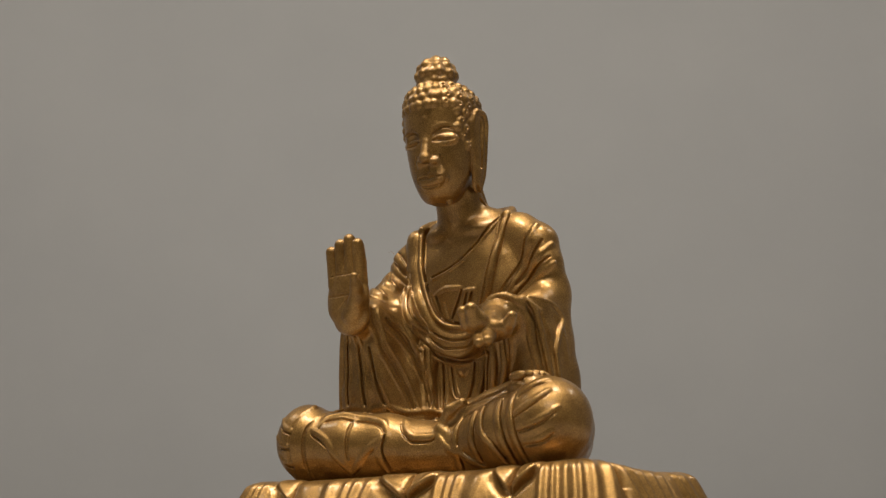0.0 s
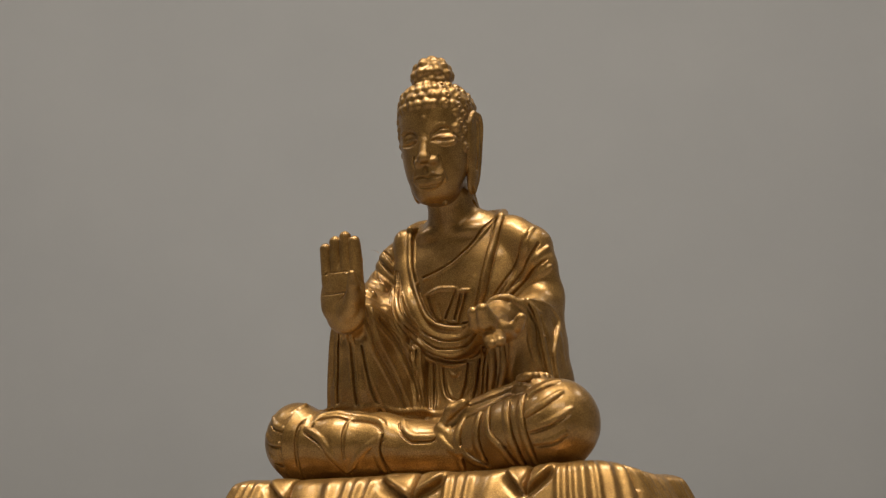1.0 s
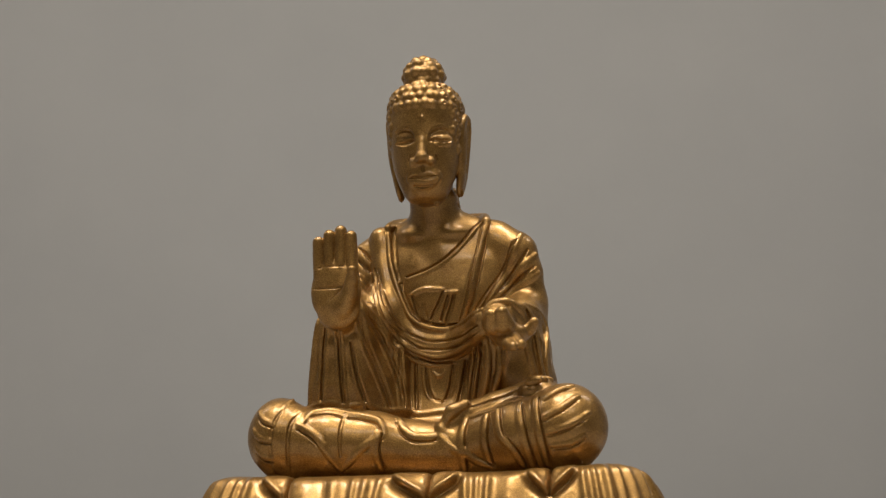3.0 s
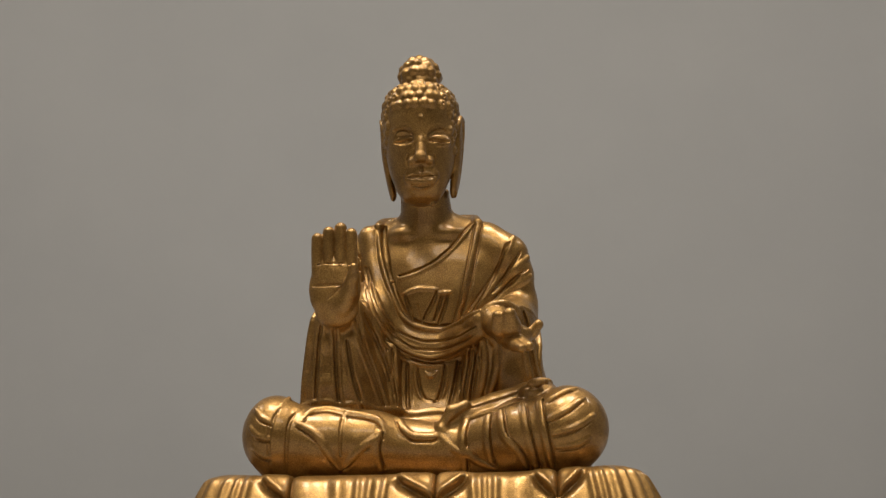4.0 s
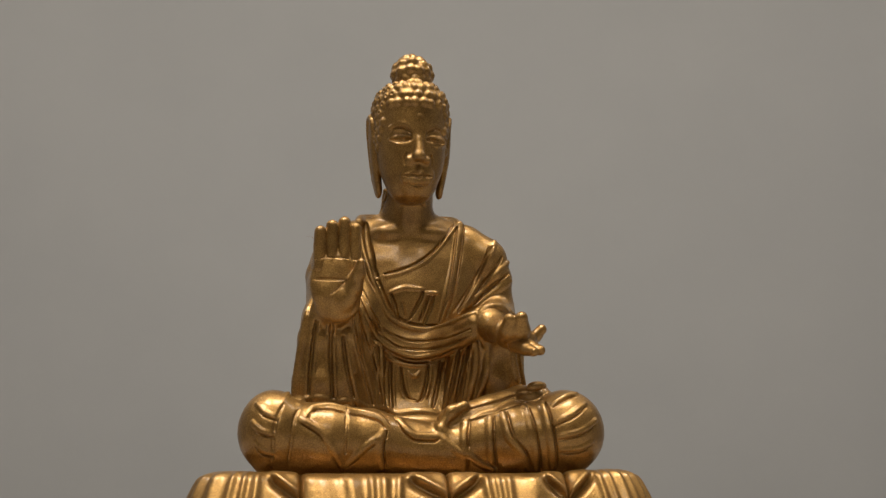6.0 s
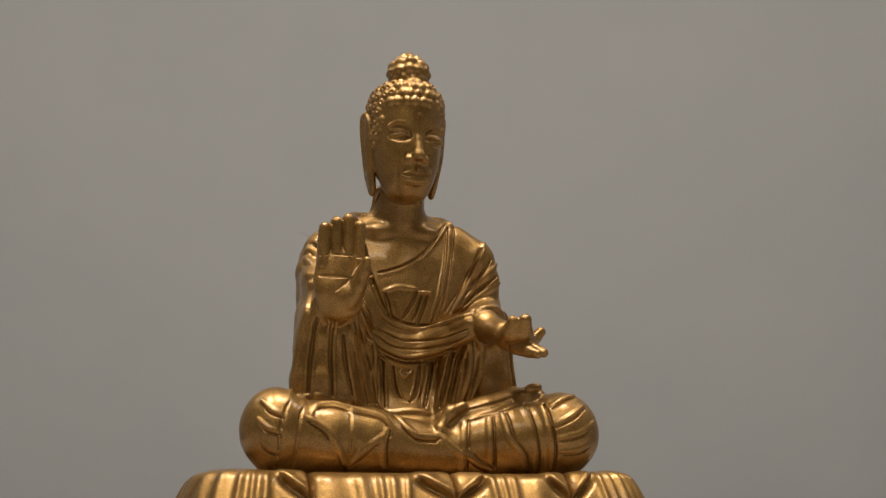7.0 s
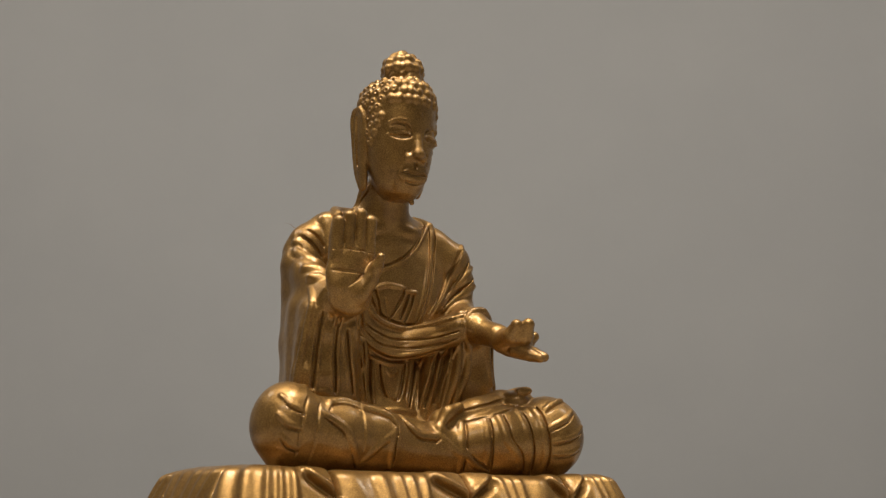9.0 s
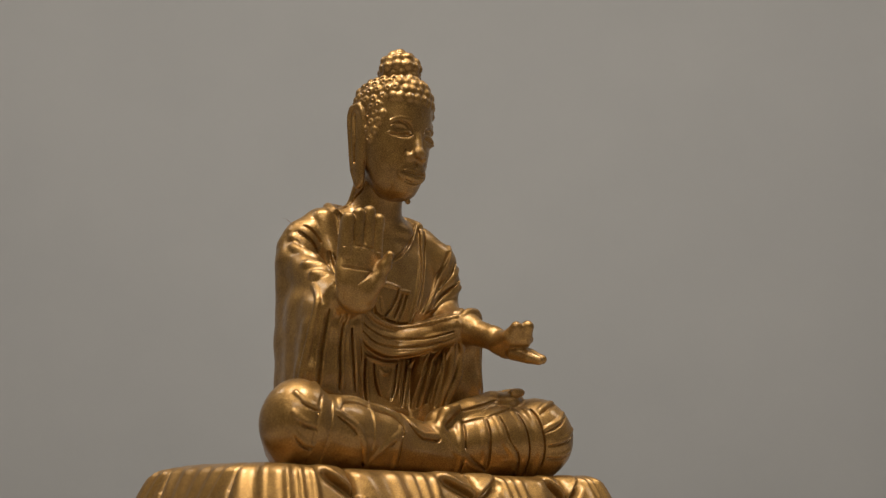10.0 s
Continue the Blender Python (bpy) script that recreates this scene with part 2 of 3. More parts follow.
def sleeves(c):
    # raised arm: the forearm comes forward, its wide sleeve hangs to the lap
    c.chain([(-43, 46, 90), (-42.5, 28, 84.5), (-41.5, 12, 81.5)], [6.5, 8, 8.2], 5)
    for x, y0, zt in ((-53, 14.5, 77), (-49, 13.5, 80), (-44, 13, 82), (-38, 15, 84), (-32, 18, 84), (-26, 22.5, 82), (-19, 28, 66)):
        c.chain([(x * 0.99, y0 - (1.0 if -52 < x < -36 else -2.5), zt), (x * 1.01, y0 + 3, 58), (x * 1.03, y0 + 3, 36), (x * 1.03, y0 + 6, 18)], [4, 4.2, 4.4, 4.4], 3)
        r = 6.0 if x < -46 else 8.5
        c.chain([(x * 0.95, y0 + 15, zt + 3), (x * 0.97, y0 + 15, 20)], [r, r], 4)
    for y in (18, 22, 26, 30, 34, 38, 42):
        c.chain([(-44.5, y, 88 - (42 - y) * 0.35), (-47.5, y, 66), (-48.5, y, 20)], [4.2, 4.2, 4.6], 6)
    c.chain([(-51, 12.5, 79), (-52.5, 12.5, 74), (-55.5, 15.5, 45), (-56, 16.5, 25)], [3.0, 3.2, 3.6, 4], 3)
    c.rod((-41.5, 12, 81), (-41.2, 4.5, 80), 8.4, 7.8, 2.5)
    # lowered arm: the forearm comes forward, the cloth falls under it
    c.chain([(44, 46, 88), (43, 32, 79), (36, 17, 75)], [8, 8, 7], 6)
    c.chain([(38, 22, 75), (35, 11, 74)], [8.2, 8.0], 3)
    c.chain([(29.5, 14.5, 74), (28.6, 20, 56), (25, 24, 32)], [3.6, 3.0, 3.4], 1.6)
    c.chain([(33.5, 15, 72), (32.6, 20.5, 56), (28, 25, 36), (26, 26, 30)], [4.0, 3.0, 3.0, 3.0], 1.2)
    c.chain([(28, 25, 72), (27, 28, 55), (25, 31, 30)], [5, 5, 5.5], 3)
    c.chain([(22, 29, 68), (21, 30.5, 52), (19, 33, 32)], [5, 4.6, 5], 3)
    c.chain([(14, 34, 69), (24, 26, 72), (33, 18, 75)], [6, 6.5, 7], 4)
    for x, y in ((29, 33), (35, 30), (41, 27), (46, 26)):
        c.chain([(x, y - 4, 70), (x * 1.02, y, 50), (x * 1.05, y + 2, 25)], [4.5, 4.5, 5], 5)
    c.chain([(45, 46, 86), (48, 46, 50), (50.5, 46, 20)], [6, 6, 6.5], 7)
    for y in (30, 36, 42):
        c.chain([(43, y, 86 - (42 - y) * 0.6), (46.2, y, 64), (49.5, y, 25)], [5.5, 5, 6], 7)


def raised_cuff(c):
    """The wide cuff that covers the raised forearm up to the wrist; its cloth falls straight to the lap."""
    c.chain([(-43, 32, 84.5), (-41.8, 16, 81.5), (-41.0, 5.0, 79.2)], [7.4, 8.6, 9.0], 3.0)
    for x, y, zt in ((-52.0, 9.0, 76), (-48.5, 7.5, 80), (-44.5, 6.5, 82), (-40.5, 6.5, 82.5), (-36.5, 7.5, 82), (-33.5, 10.0, 82)):
        c.chain([(x, y, zt - 2), (x * 1.02, y + 3.2, 66), (x * 1.05, y + 6.0, 46), (x * 1.07, y + 8.0, 24)], [3.0, 3.6, 4.2, 4.6], 4.0)
    # the inner face of the cloth, running back to the chest
    for k in range(11):
        u = k / 10
        x, y, xb, yb = -34.5 + 5.0 * u, 7 + 18 * u, -34 + 13 * u, 15 + 12 * u
        c.chain([(x, y, 84.5 - 7 * u), (x * 0.98, y + 1.2, 68), ((x + xb) / 2, (y + yb) / 2 + 0.8, 50), (xb, yb + 1, 28)], [3.2, 3.4, 3.8, 4.2], 2.2)
    # rolled rims
    for path, r in (([(-47.5, 26, 91), (-51.5, 13, 83.5), (-54.0, 7.5, 76), (-56.8, 9.5, 60), (-59.0, 12.5, 42), (-59.5, 14, 28)], 1.5),
                    ([(-51, 5.5, 80), (-46.5, 1.5, 86.5), (-41, -0.5, 88.5), (-35.5, 1.5, 86), (-32, 6, 80)], 1.3)):
        edge = curve_through(path, 2.0)
        c.chain(edge, np.full(len(edge), r), 0.8)


def robe_folds(c):
    for q in (-1, 1):
        c.ball((q * 10.5 - 1.5, 35.8, 124.8), (9.5, 7.5, 5.2), 3)
    # bare chest set back behind the robe's edge
    c.ball((-3, 14.0, 115), (18, 14.5, 17), 2.0, True, (14, 22, 0))
    c.soften((-26, 18, 108), (24, 52, 136), 14)
    # outer robe: a broad flat band that falls from the neck, runs under the chest and over the forearm
    inner = [(-27.0, 131), (-26, 123.7), (-24.6, 114), (-22.5, 105.8), (-18.3, 92.8), (-12.9, 81.5), (-5.6, 76.4), (3.1, 74.6), (13.4, 75.4), (22.2, 77.6), (29, 79.5)]
    c.stroke([(-31, 126), (-29.5, 114), (-26.8, 101), (-22.8, 88.5), (-17, 77.5), (-10.5, 71.5), (-3, 69), (5, 68.4), (13, 69.4), (21, 71.6), (28, 74.5)], 6.6, 4.8, 0.8, taper=False)
    c.stroke([(-31.5, 97), (-27, 85), (-21, 75), (-14, 68.6), (-6, 65.0), (3, 63.6), (12, 64.8), (20, 67.6), (26.5, 70)], 4.6, 3.1, 0.8, taper=False)
    c.stroke([(x + 1.9, z + 1.2) for x, z in inner[3:9]], 1.2, 0.4, 0.3, True, taper=False)
    c.stroke([(-23.6, 131), (-23.2, 122), (-21.6, 112), (-19.4, 103), (-17.0, 97)], 2.2, 1.0, 0.4, True)
    c.stroke(inner, 1.25, 0.2, 0.6, taper=False)
    c.stroke([(-32.5, 108), (-30.7, 96.7), (-27.8, 86.7), (-22.7, 75.7), (-17.3, 67.6), (-8.9, 61.4), (1.3, 58.8), (11.5, 60.0), (20.4, 63)], 1.0, 0.2, 0.3, True, taper=False)
    c.stroke([(-32, 98), (-28.4, 88), (-23.4, 77.4), (-17.8, 69.4), (-8.9, 63.2), (1.3, 60.8), (11.5, 62.0), (20.4, 65)], 1.05, 0.25, 0.5, taper=False)
    for pts in ([(-30.6, 107.8), (-26.2, 91.9), (-20, 79), (-11.5, 72), (0, 68.4), (14.8, 68.5), (26.5, 71.8)],
                [(-22.7, 78.5), (-16.1, 71.1), (-5.8, 64.9), (8.7, 64.2), (20.6, 66.4), (26, 69)]):
        c.stroke(pts, 0.6, 0.6, 0.2, True)
    c.stroke([(-30, 82), (-25, 72), (-18.6, 64.4), (-9, 58.6), (1, 56.6), (10, 58)], 0.8, 0.1, 0.5)
    # inner garment across the chest: a thin hem
    hem = [(-19.5, 99.6), (-8.3, 102.1), (2, 106.5), (10.8, 113.5), (18.3, 123.5), (22.8, 130)]
    c.stroke(hem, 0.95, 0.1, 0.4, taper=False)
    c.stroke([(x - 0.5, z + 1.5) for x, z in hem], 0.7, 0.5, 0.2, True)
    # the other side of the collar and the folds over the shoulder
    c.stroke([(25.4, 131), (22.6, 118), (19.2, 103), (15.2, 87), (13.4, 79)], 2.3, 1.1, 0.6, taper=False)
    for pts in ([(23.6, 131), (20.4, 110.5), (16.4, 90.7), (12.4, 78)], [(27.4, 130), (24.2, 111.4), (20, 91), (16.2, 81)]):
        c.stroke(pts, 0.6, 0.6, 0.2, True)
    c.stroke([(43, 122), (38.2, 110), (33, 99.7), (24, 85.3)], 2.4, 1.2, 0.9)
    c.stroke([(50, 112), (42.4, 104), (33.6, 94), (26, 86)], 2.0, 0.9, 0.8)
    c.stroke([(51, 102), (41, 95), (29, 86.4)], 2.0, 0.9, 0.8)
    c.stroke([(41.3, 119), (35.6, 107.4), (30.6, 97.4), (22.6, 84)], 0.8, 0.6, 0.2, True)
    c.stroke([(46.5, 114), (39.5, 103.5), (31.5, 93.5)], 0.8, 0.5, 0.2, True)
    c.stroke([(50, 105.5), (41, 98.5), (31, 88.5)], 0.8, 0.5, 0.2, True)
    c.stroke([(40, 119), (34, 105), (27, 94), (20, 84)], 0.8, 0.1, 0.3, True)
    for pts in ([(-43, 121.5), (-39, 118), (-35.5, 113.5)], [(-46.5, 118), (-41.7, 114.1), (-36.5, 108)], [(-47.5, 112.8), (-45.1, 108.4), (-41, 104.2), (-37.4, 101.6)],
                [(-49, 101), (-44.7, 99.7), (-39, 96)], [(-49, 95), (-44, 93.4)]):
        c.stroke([(x - 0.8, z - 3.0) for x, z in pts], 2.8, 2.2, 1.8)
        c.stroke(pts, 0.85, 0.4, 0.25, True)
    # gathered cloth under the chest
    c.stroke([(-11.8, 92.6), (-4.5, 94.9), (4.3, 94.2)], 1.1, 0.2, 0.8)
    c.stroke([(-11.4, 91.6), (-9.2, 84.6), (-7.3, 78)], 0.95, 0.9, 0.2, True)
    c.stroke([(4.6, 93), (2.4, 87.6), (-3.0, 78.6)], 0.95, 0.9, 0.2, True)
    c.stroke([(10.0, 91.5), (8.2, 85), (5.3, 77.7)], 0.95, 0.9, 0.2, True)
    c.stroke([(7.2, 91.8), (5.6, 86), (2.8, 79)], 0.8, 0.7, 0.2, True)
    c.stroke([(5.5, 92.5), (11, 92.7)], 1.0, 0.2, 0.7)
    c.stroke([(-6, 88), (-4, 79)], 0.6, -0.1, 0.5, True)
    c.stroke([(6, 89), (3.4, 79)], 0.7, -0.1, 0.5, True)
    # the skirt's hanging folds
    for pts in ([(-18, 65), (-17.5, 50.4), (-15.8, 35)], [(-11.5, 58.5), (-11.4, 48), (-11.0, 34)], [(14.3, 59), (12.9, 50.8), (9.7, 36)],
                [(21.8, 63), (19.5, 51.9), (16.3, 36)], [(25.8, 67), (23.6, 55), (20.4, 38)],
                [(-6.2, 56), (-5.5, 48), (-2.6, 40.5), (2.5, 38.9), (6.1, 46.4), (7.7, 57)]):
        c.stroke(pts, 0.75, 0.9, 0.15, True)
        c.stroke([(x + 1.7, z) for x, z in pts], 0.8, 0.1, 0.3)
        c.stroke([(x - 1.7, z) for x, z in pts], 0.7, 0.1, 0.3)
    c.stroke([(-2.3, 53.6), (0.5, 51.3), (3.3, 53.6)], 0.9, 0.2, 0.7)
    c.stroke([(17, 61), (14.8, 50), (13.6, 37)], 0.9, 0.4, 0.8)
    for pts in ([(-49.6, 73.5), (-51.3, 59.6), (-52.9, 34)], [(-42.4, 72), (-42.7, 61), (-41.2, 34)],
                [(-33.0, 84), (-30.8, 67.5), (-25.5, 49.4), (-20.8, 34)], [(-29.6, 80), (-24.9, 68.4), (-19.4, 52.9), (-16.1, 35)], [(-37.0, 66), (-35.0, 52), (-30.2, 34)]):
        c.stroke(pts, 0.8, 0.9, 0.15, True)
        c.stroke([(x + 1.8, z) for x, z in pts], 0.9, 0.15, 0.3)
        c.stroke([(x - 1.8, z) for x, z in pts], 0.8, 0.25, 0.4)
    edge = curve_through([(18, 30, 76), (26, 21.5, 79.8), (33, 14, 81.6), (39, 12.5, 81.8), (46, 17, 79.5), (49, 24, 76)], 2.0)
    c.chain(edge, np.full(len(edge), 1.7), 1.4)
    # the cuff's rim round the wrist, and the band that hangs from it in folds
    for path, r in (([(46, 17, 77), (43.5, 13, 80), (39, 10, 82.6), (33.5, 9, 81.8), (29.5, 9.3, 77), (28.8, 10.3, 71.5), (31, 13, 67), (34.5, 16.5, 62), (34.3, 17.5, 54), (30, 21, 40), (28, 23, 33)], 1.9),
                    ([(36, 17, 84.3), (30, 15.5, 81.5), (26.5, 14, 75), (28.6, 15.5, 62), (28.2, 17.0, 52), (25, 21, 38), (24, 23, 32)], 1.5)):
        edge = curve_through(path, 2.0)
        c.chain(edge, np.full(len(edge), r), 0.8)
    for path in ([(37, 13.5, 85), (31.5, 11.5, 81), (27.5, 11.5, 74.5), (30.2, 13.4, 64), (31.2, 15.6, 53), (27.6, 19.5, 38)], [(26, 18, 78), (24.4, 17.5, 70), (26, 18.5, 58), (24.6, 20, 46), (22, 22, 36)]):
        crease = curve_through(path, 2.0)
        c.chain(crease, np.full(len(crease), 1.0), 0.35, True)
    # the collar stands up behind the neck
    edge = curve_through([(-26.5, 38, 131), (-25, 46, 135), (-14, 55, 138), (0, 58, 139), (13, 55, 138), (23, 46, 135), (24.5, 38, 131)], 2.0)
    c.chain(edge, np.full(len(edge), 2.2), 1.2)
    # the hem on the lap
    c.stroke([(-57, 36.5), (-48, 37.5), (-40, 35.5), (-32, 36.5), (-24, 33.8), (-16, 34.8), (-8, 32.8), (2, 33.8), (12, 33)], 0.8, 0.75, 1.6, taper=False)


def arm_details(c):
    """Cloth edges round the lowered arm."""
    for path, r in (([(45.6, 15.5, 81.2), (48.6, 19.5, 77.7), (50.6, 22.0, 67.9), (51.6, 24.0, 57.3), (53.6, 25.5, 46.0)], 1.7),
                    ([(44.1, 13.6, 80.9), (46.6, 18.0, 72.2), (47.6, 19.6, 60.7), (50.2, 21.6, 48.0)], 1.5),
                    ([(45.7, 21.0, 83.0), (50.3, 27.2, 81.8), (52.6, 34.5, 79.4), (53.8, 39.0, 74.6), (54.8, 33.4, 65.4), (54.2, 31.0, 56.1), (55.2, 31.4, 45.0)], 1.2)):
        edge = curve_through(path, 1.5)
        c.chain(edge, np.full(len(edge), r), 0.7)
    for path, r in (([(47.2, 16.6, 79.4), (49.4, 20.6, 71.4), (50.6, 21.6, 60.7), (52.6, 23.2, 47.0)], 1.1),
                    ([(51.2, 24.2, 75), (52.8, 27.0, 64), (53.8, 28.6, 54), (55.0, 28.6, 45)], 1.3),
                    ([(50.6, 42.0, 106), (45.1, 38.8, 103.6), (42.6, 38.4, 99.5), (41.4, 37.2, 92), (41.8, 33.0, 85)], 0.7),
                    ([(36.6, 15.0, 62.5), (36.5, 16.8, 55.4), (34.6, 21.0, 46)], 1.3)):
        crease = curve_through(path, 1.5)
        c.chain(crease, np.full(len(crease), r), 0.3, True)


def legs(c):
    c.ball((0, 44, 12), (52, 30, 20), 3)
    c.chain([(-42, 46, 18), (-56, 22, 20), (-68.5, -0.5, 20.5)], [15, 15, 14.5], 4)
    c.chain([(44, 46, 18), (58, 22, 20), (67.5, -0.5, 21)], [18, 16.5, 17], 4)
    c.chain([(-66, 1.5, 9), (-30, 7, 9), (0, 12, 9), (30, 10, 9), (65, 2, 9)], [11.5, 11, 10, 11, 12.5], 3)
    c.ball((-69, -1, 20.5), (15.6, 16.5, 18.8), 3)
    c.ball((67.5, 0, 21), (18.2, 18, 19.5), 3)
    c.chain([(-68, 0, 19.5), (-45, 2.5, 17), (-25, 6, 16.5), (-6, 9, 14), (14, 10, 13)], [15.5, 16.4, 15, 13, 12.5], 3)
    c.chain([(67, 0, 20), (46, 3.5, 18), (32, 8, 17), (14, 10, 13)], [17.6, 16.6, 14.5, 12], 3)


def leg_wraps(c):
    groove = ([(-62.7, 36.4), (-67.2, 26.6), (-68.9, 17.6), (-69.3, 3.6)], [(-55, 35.3), (-60, 25.1), (-60.9, 16.1), (-62.2, 2.2)],
              [(-54.3, 24.4), (-51.8, 29.3), (-44, 30.5), (-36.7, 28.8), (-27.1, 27.3), (-20.6, 25), (-17.3, 20.2)],
              [(-56.6, 23.2), (-47.5, 17.2), (-42.3, 9.4), (-37.8, 2.5)], [(-35.6, 31.2), (-36.5, 20.9), (-36.7, 10.7)],
              [(-17.4, 18.3), (-27.2, 12), (-36.1, 3.8)], [(-12.2, 26.2), (-9.1, 20.9), (-3.1, 16.9), (4.7, 16.8), (8.7, 19.9)])
    for pts in groove:
        c.stroke([(x, z - 0.9) for x, z in pts], 0.85, 0.4, 0.25, True)
        c.stroke([(x + 0.3, z + 1.2) for x, z in pts], 1.1, 0.85, 1.8)
    for pts in ([(-17.7, 20), (-19.4, 13), (-17.7, 3.3)], [(22.3, 26.5), (20.5, 16.1), (20.8, 2)], [(8.1, 25.3), (11.2, 17.4), (16.8, 12.2), (21.5, 9.5)],
                [(32.8, 27.4), (32, 15.7), (34.4, 3)], [(38.3, 29.6), (39.9, 17.9), (46.1, 10.1), (49.8, 3)], [(48.4, 31.5), (50.2, 19.9), (52.4, 9.6), (54.2, 2)],
                [(55.8, 37.5), (57.4, 24.6), (59.5, 11.8), (61.1, 3)], [(21, 12), (27, 7), (34, 4)]):
        c.stroke(pts, 0.9, 0.6, 0.2, True)
        c.stroke([(x - 1.7, z) for x, z in pts], 1.1, 0.85, 1.8)
    for pts in ([(-76.4, 30), (-73.2, 25.8), (-67.9, 23.2)], [(-78.2, 21.3), (-74.3, 17.4), (-69.1, 16)], [(-76.4, 12.4), (-73, 9.1), (-69.1, 8)],
                [(59.3, 30.6), (67.1, 35), (72, 36.4)], [(58.9, 21.5), (66.7, 25.2), (74.6, 30.9)], [(60.8, 15.1), (70.2, 17.5), (79.3, 23.2)], [(62.4, 9.4), (70, 10), (76.4, 13.2)]):
        c.stroke(pts, 0.8, 0.05, 0.4, True)
        c.stroke([(x, z + 1.6) for x, z in pts], 0.9, 0.5, 1.4)
    # the knot where the shins cross
    c.chain([(8.5, 1, 23), (14, 1.5, 30), (20, 2, 33)], [2, 3, 2.5], 2.5)
    c.chain([(9, 0, 22), (15, 0.5, 17)], [1.8, 1.5], 2)
    # the foot that lies on the other thigh, with its toes
    c.chain([(15, 8.5, 25.5), (34, 9, 31), (49, 10, 35.5), (57, 12, 37.5)], [7.5, 8.2, 8.4, 7.0], 1.5)
    c.stroke([(23, 31.5), (36, 35), (50, 40)], 0.75, 0.1, 0.3, True)
    c.stroke([(22, 25.5), (33, 28.8), (44, 32.2), (49, 34.5)], 0.9, 0.1, 0.3, True)
    c.chain([(52, 2, 36), (56, 4, 37.5), (56, 18, 37)], [6, 6, 6], 2)
    c.ball((52, 8.5, 38), (7, 13.5, 4.2), 2)
    for i in range(7):
        u = i / 6
        c.ball((53.5 + 3.2 * math.sin(math.pi * u), -4 + 25 * u, 41.8 + 1.2 * math.sin(math.pi * u)), (4.4, 1.9, 2.3), 0.4, False, (0, -8, 0))


def raised_palm(c):
    x0, y0 = -40.8, -7.0
    c.rod((-41.3, 12, 80), (x0, -1, 80), 6.4, 6.4, 2)
    c.chain([(x0 + 0.4, -4.2, 82.0), (x0, y0 + 0.8, 89), (x0 + 0.2, y0 + 0.2, 96.2)], [10.8, 11.8, 11.3], 1.2, flat=(1, 2.7, 1))
    c.ball((x0 + 0.6, -3.6, 79.0), (9.4, 5.2, 7.6), 2)
    for x, top, r in ((-49.0, 116.0, 3.05), (-43.5, 119.0, 3.15), (-37.8, 120.8, 3.15), (-32.6, 117.8, 2.95)):
        c.chain([(x + 0.2, y0 - 0.4, 96), (x, y0 - 1.4, 107), (x + 0.2, y0 - 2.8, top - r)], [r, r, r * 0.95], 0.1)
        c.chain([(x, y0 + 1.4, 96), (x, y0 + 0.2, 106), (x, y0 - 1.2, top - r - 0.8)], [r * 0.96, r * 0.94, r * 0.85], 0.5)
    c.chain([(x0 + 3, y0 + 1, 79.5), (x0 + 7.6, y0 - 2.0, 86.5), (x0 + 9.8, y0 - 5.5, 92.5), (x0 + 10.6, y0 - 8.4, 97.0)], [5.0, 4.0, 3.0, 2.0], 1.4)
    # creases of the palm and the step under the fingers
    for pts, r in (([(-52, 90.3), (-45, 90.0), (-37, 89.8)], 0.75), ([(-46.5, 81.5), (-42, 84.2), (-36.8, 89.2)], 0.85), ([(-52, 99.6), (-45, 100.4), (-38, 100.3), (-31.5, 99.4)], 0.5)):
        c.stroke(pts, r, -0.1, 0.2, True)
    c.ball((x0 + 3.2, y0 - 0.6, 82.5), (5.6, 3.4, 5.4), 2)
    c.ball((x0 - 5.4, y0 + 0.4, 84), (5.0, 3.0, 5.6), 2.5)


def lowered_palm(c):
    c.chain([(35.5, 20, 74.5), (36, 9, 72.5), (39.5, -3, 67.8), (43, -9, 64)], [7.0, 6.8, 5.9, 5.8], 1.2)
    c.ball((45.0, -10, 63.0), (8.0, 9.5, 5.4), 2.0)
    # two fingers bent upright side by side
    c.chain([(39.2, -7, 64.5), (38.2, -18.5, 65.5), (37.6, -23.0, 69.8)], [5.2, 4.3, 2.8], 1.6)
    c.chain([(43.6, -9, 62.5), (43.2, -20.5, 65.5), (43.0, -25.0, 70.2)], [5.2, 4.5, 3.0], 1.6)
    # the thumb on the far side, and the fingers that point down
    c.chain([(48, -6, 64), (52.4, -9.5, 65.2), (55.4, -11.0, 67.6)], [4.6, 3.5, 2.5], 1.2)
    c.chain([(44, -14, 60), (48.2, -20.6, 57.0), (51.4, -25.0, 55.2)], [4.6, 3.4, 2.3], 0.8)
    c.chain([(42.5, -15, 59.5), (45.4, -22, 56.2), (48.0, -26.6, 54.2)], [4.2, 3.1, 2.2], 0.5)
    c.ball((49.0, -9.5, 72.5), (4.6, 9.5, 6.6), 1.4, True, (0, 0, 12))
    c.rod((46, -15, 62.6), (50, -23.5, 57.4), 0.55, 0.55, 0.3, True)


def neck_seams(c):
    """The seam where the neck was joined, from behind each ear down to the collar."""
    for path in ([(15, 27.3, 145), (13.4, 31, 142.4), (10.8, 37.6, 139.7), (12.0, 41.0, 135)],
                 [(-13.2, 29.4, 145.6), (-13.2, 31.2, 143.4), (-13.6, 38, 139.7), (-17, 40.6, 136), (-19.6, 41, 133.5)]):
        seam = curve_through(path, 1.2)
        c.chain(seam, np.full(len(seam), 0.9), 0.2, True)


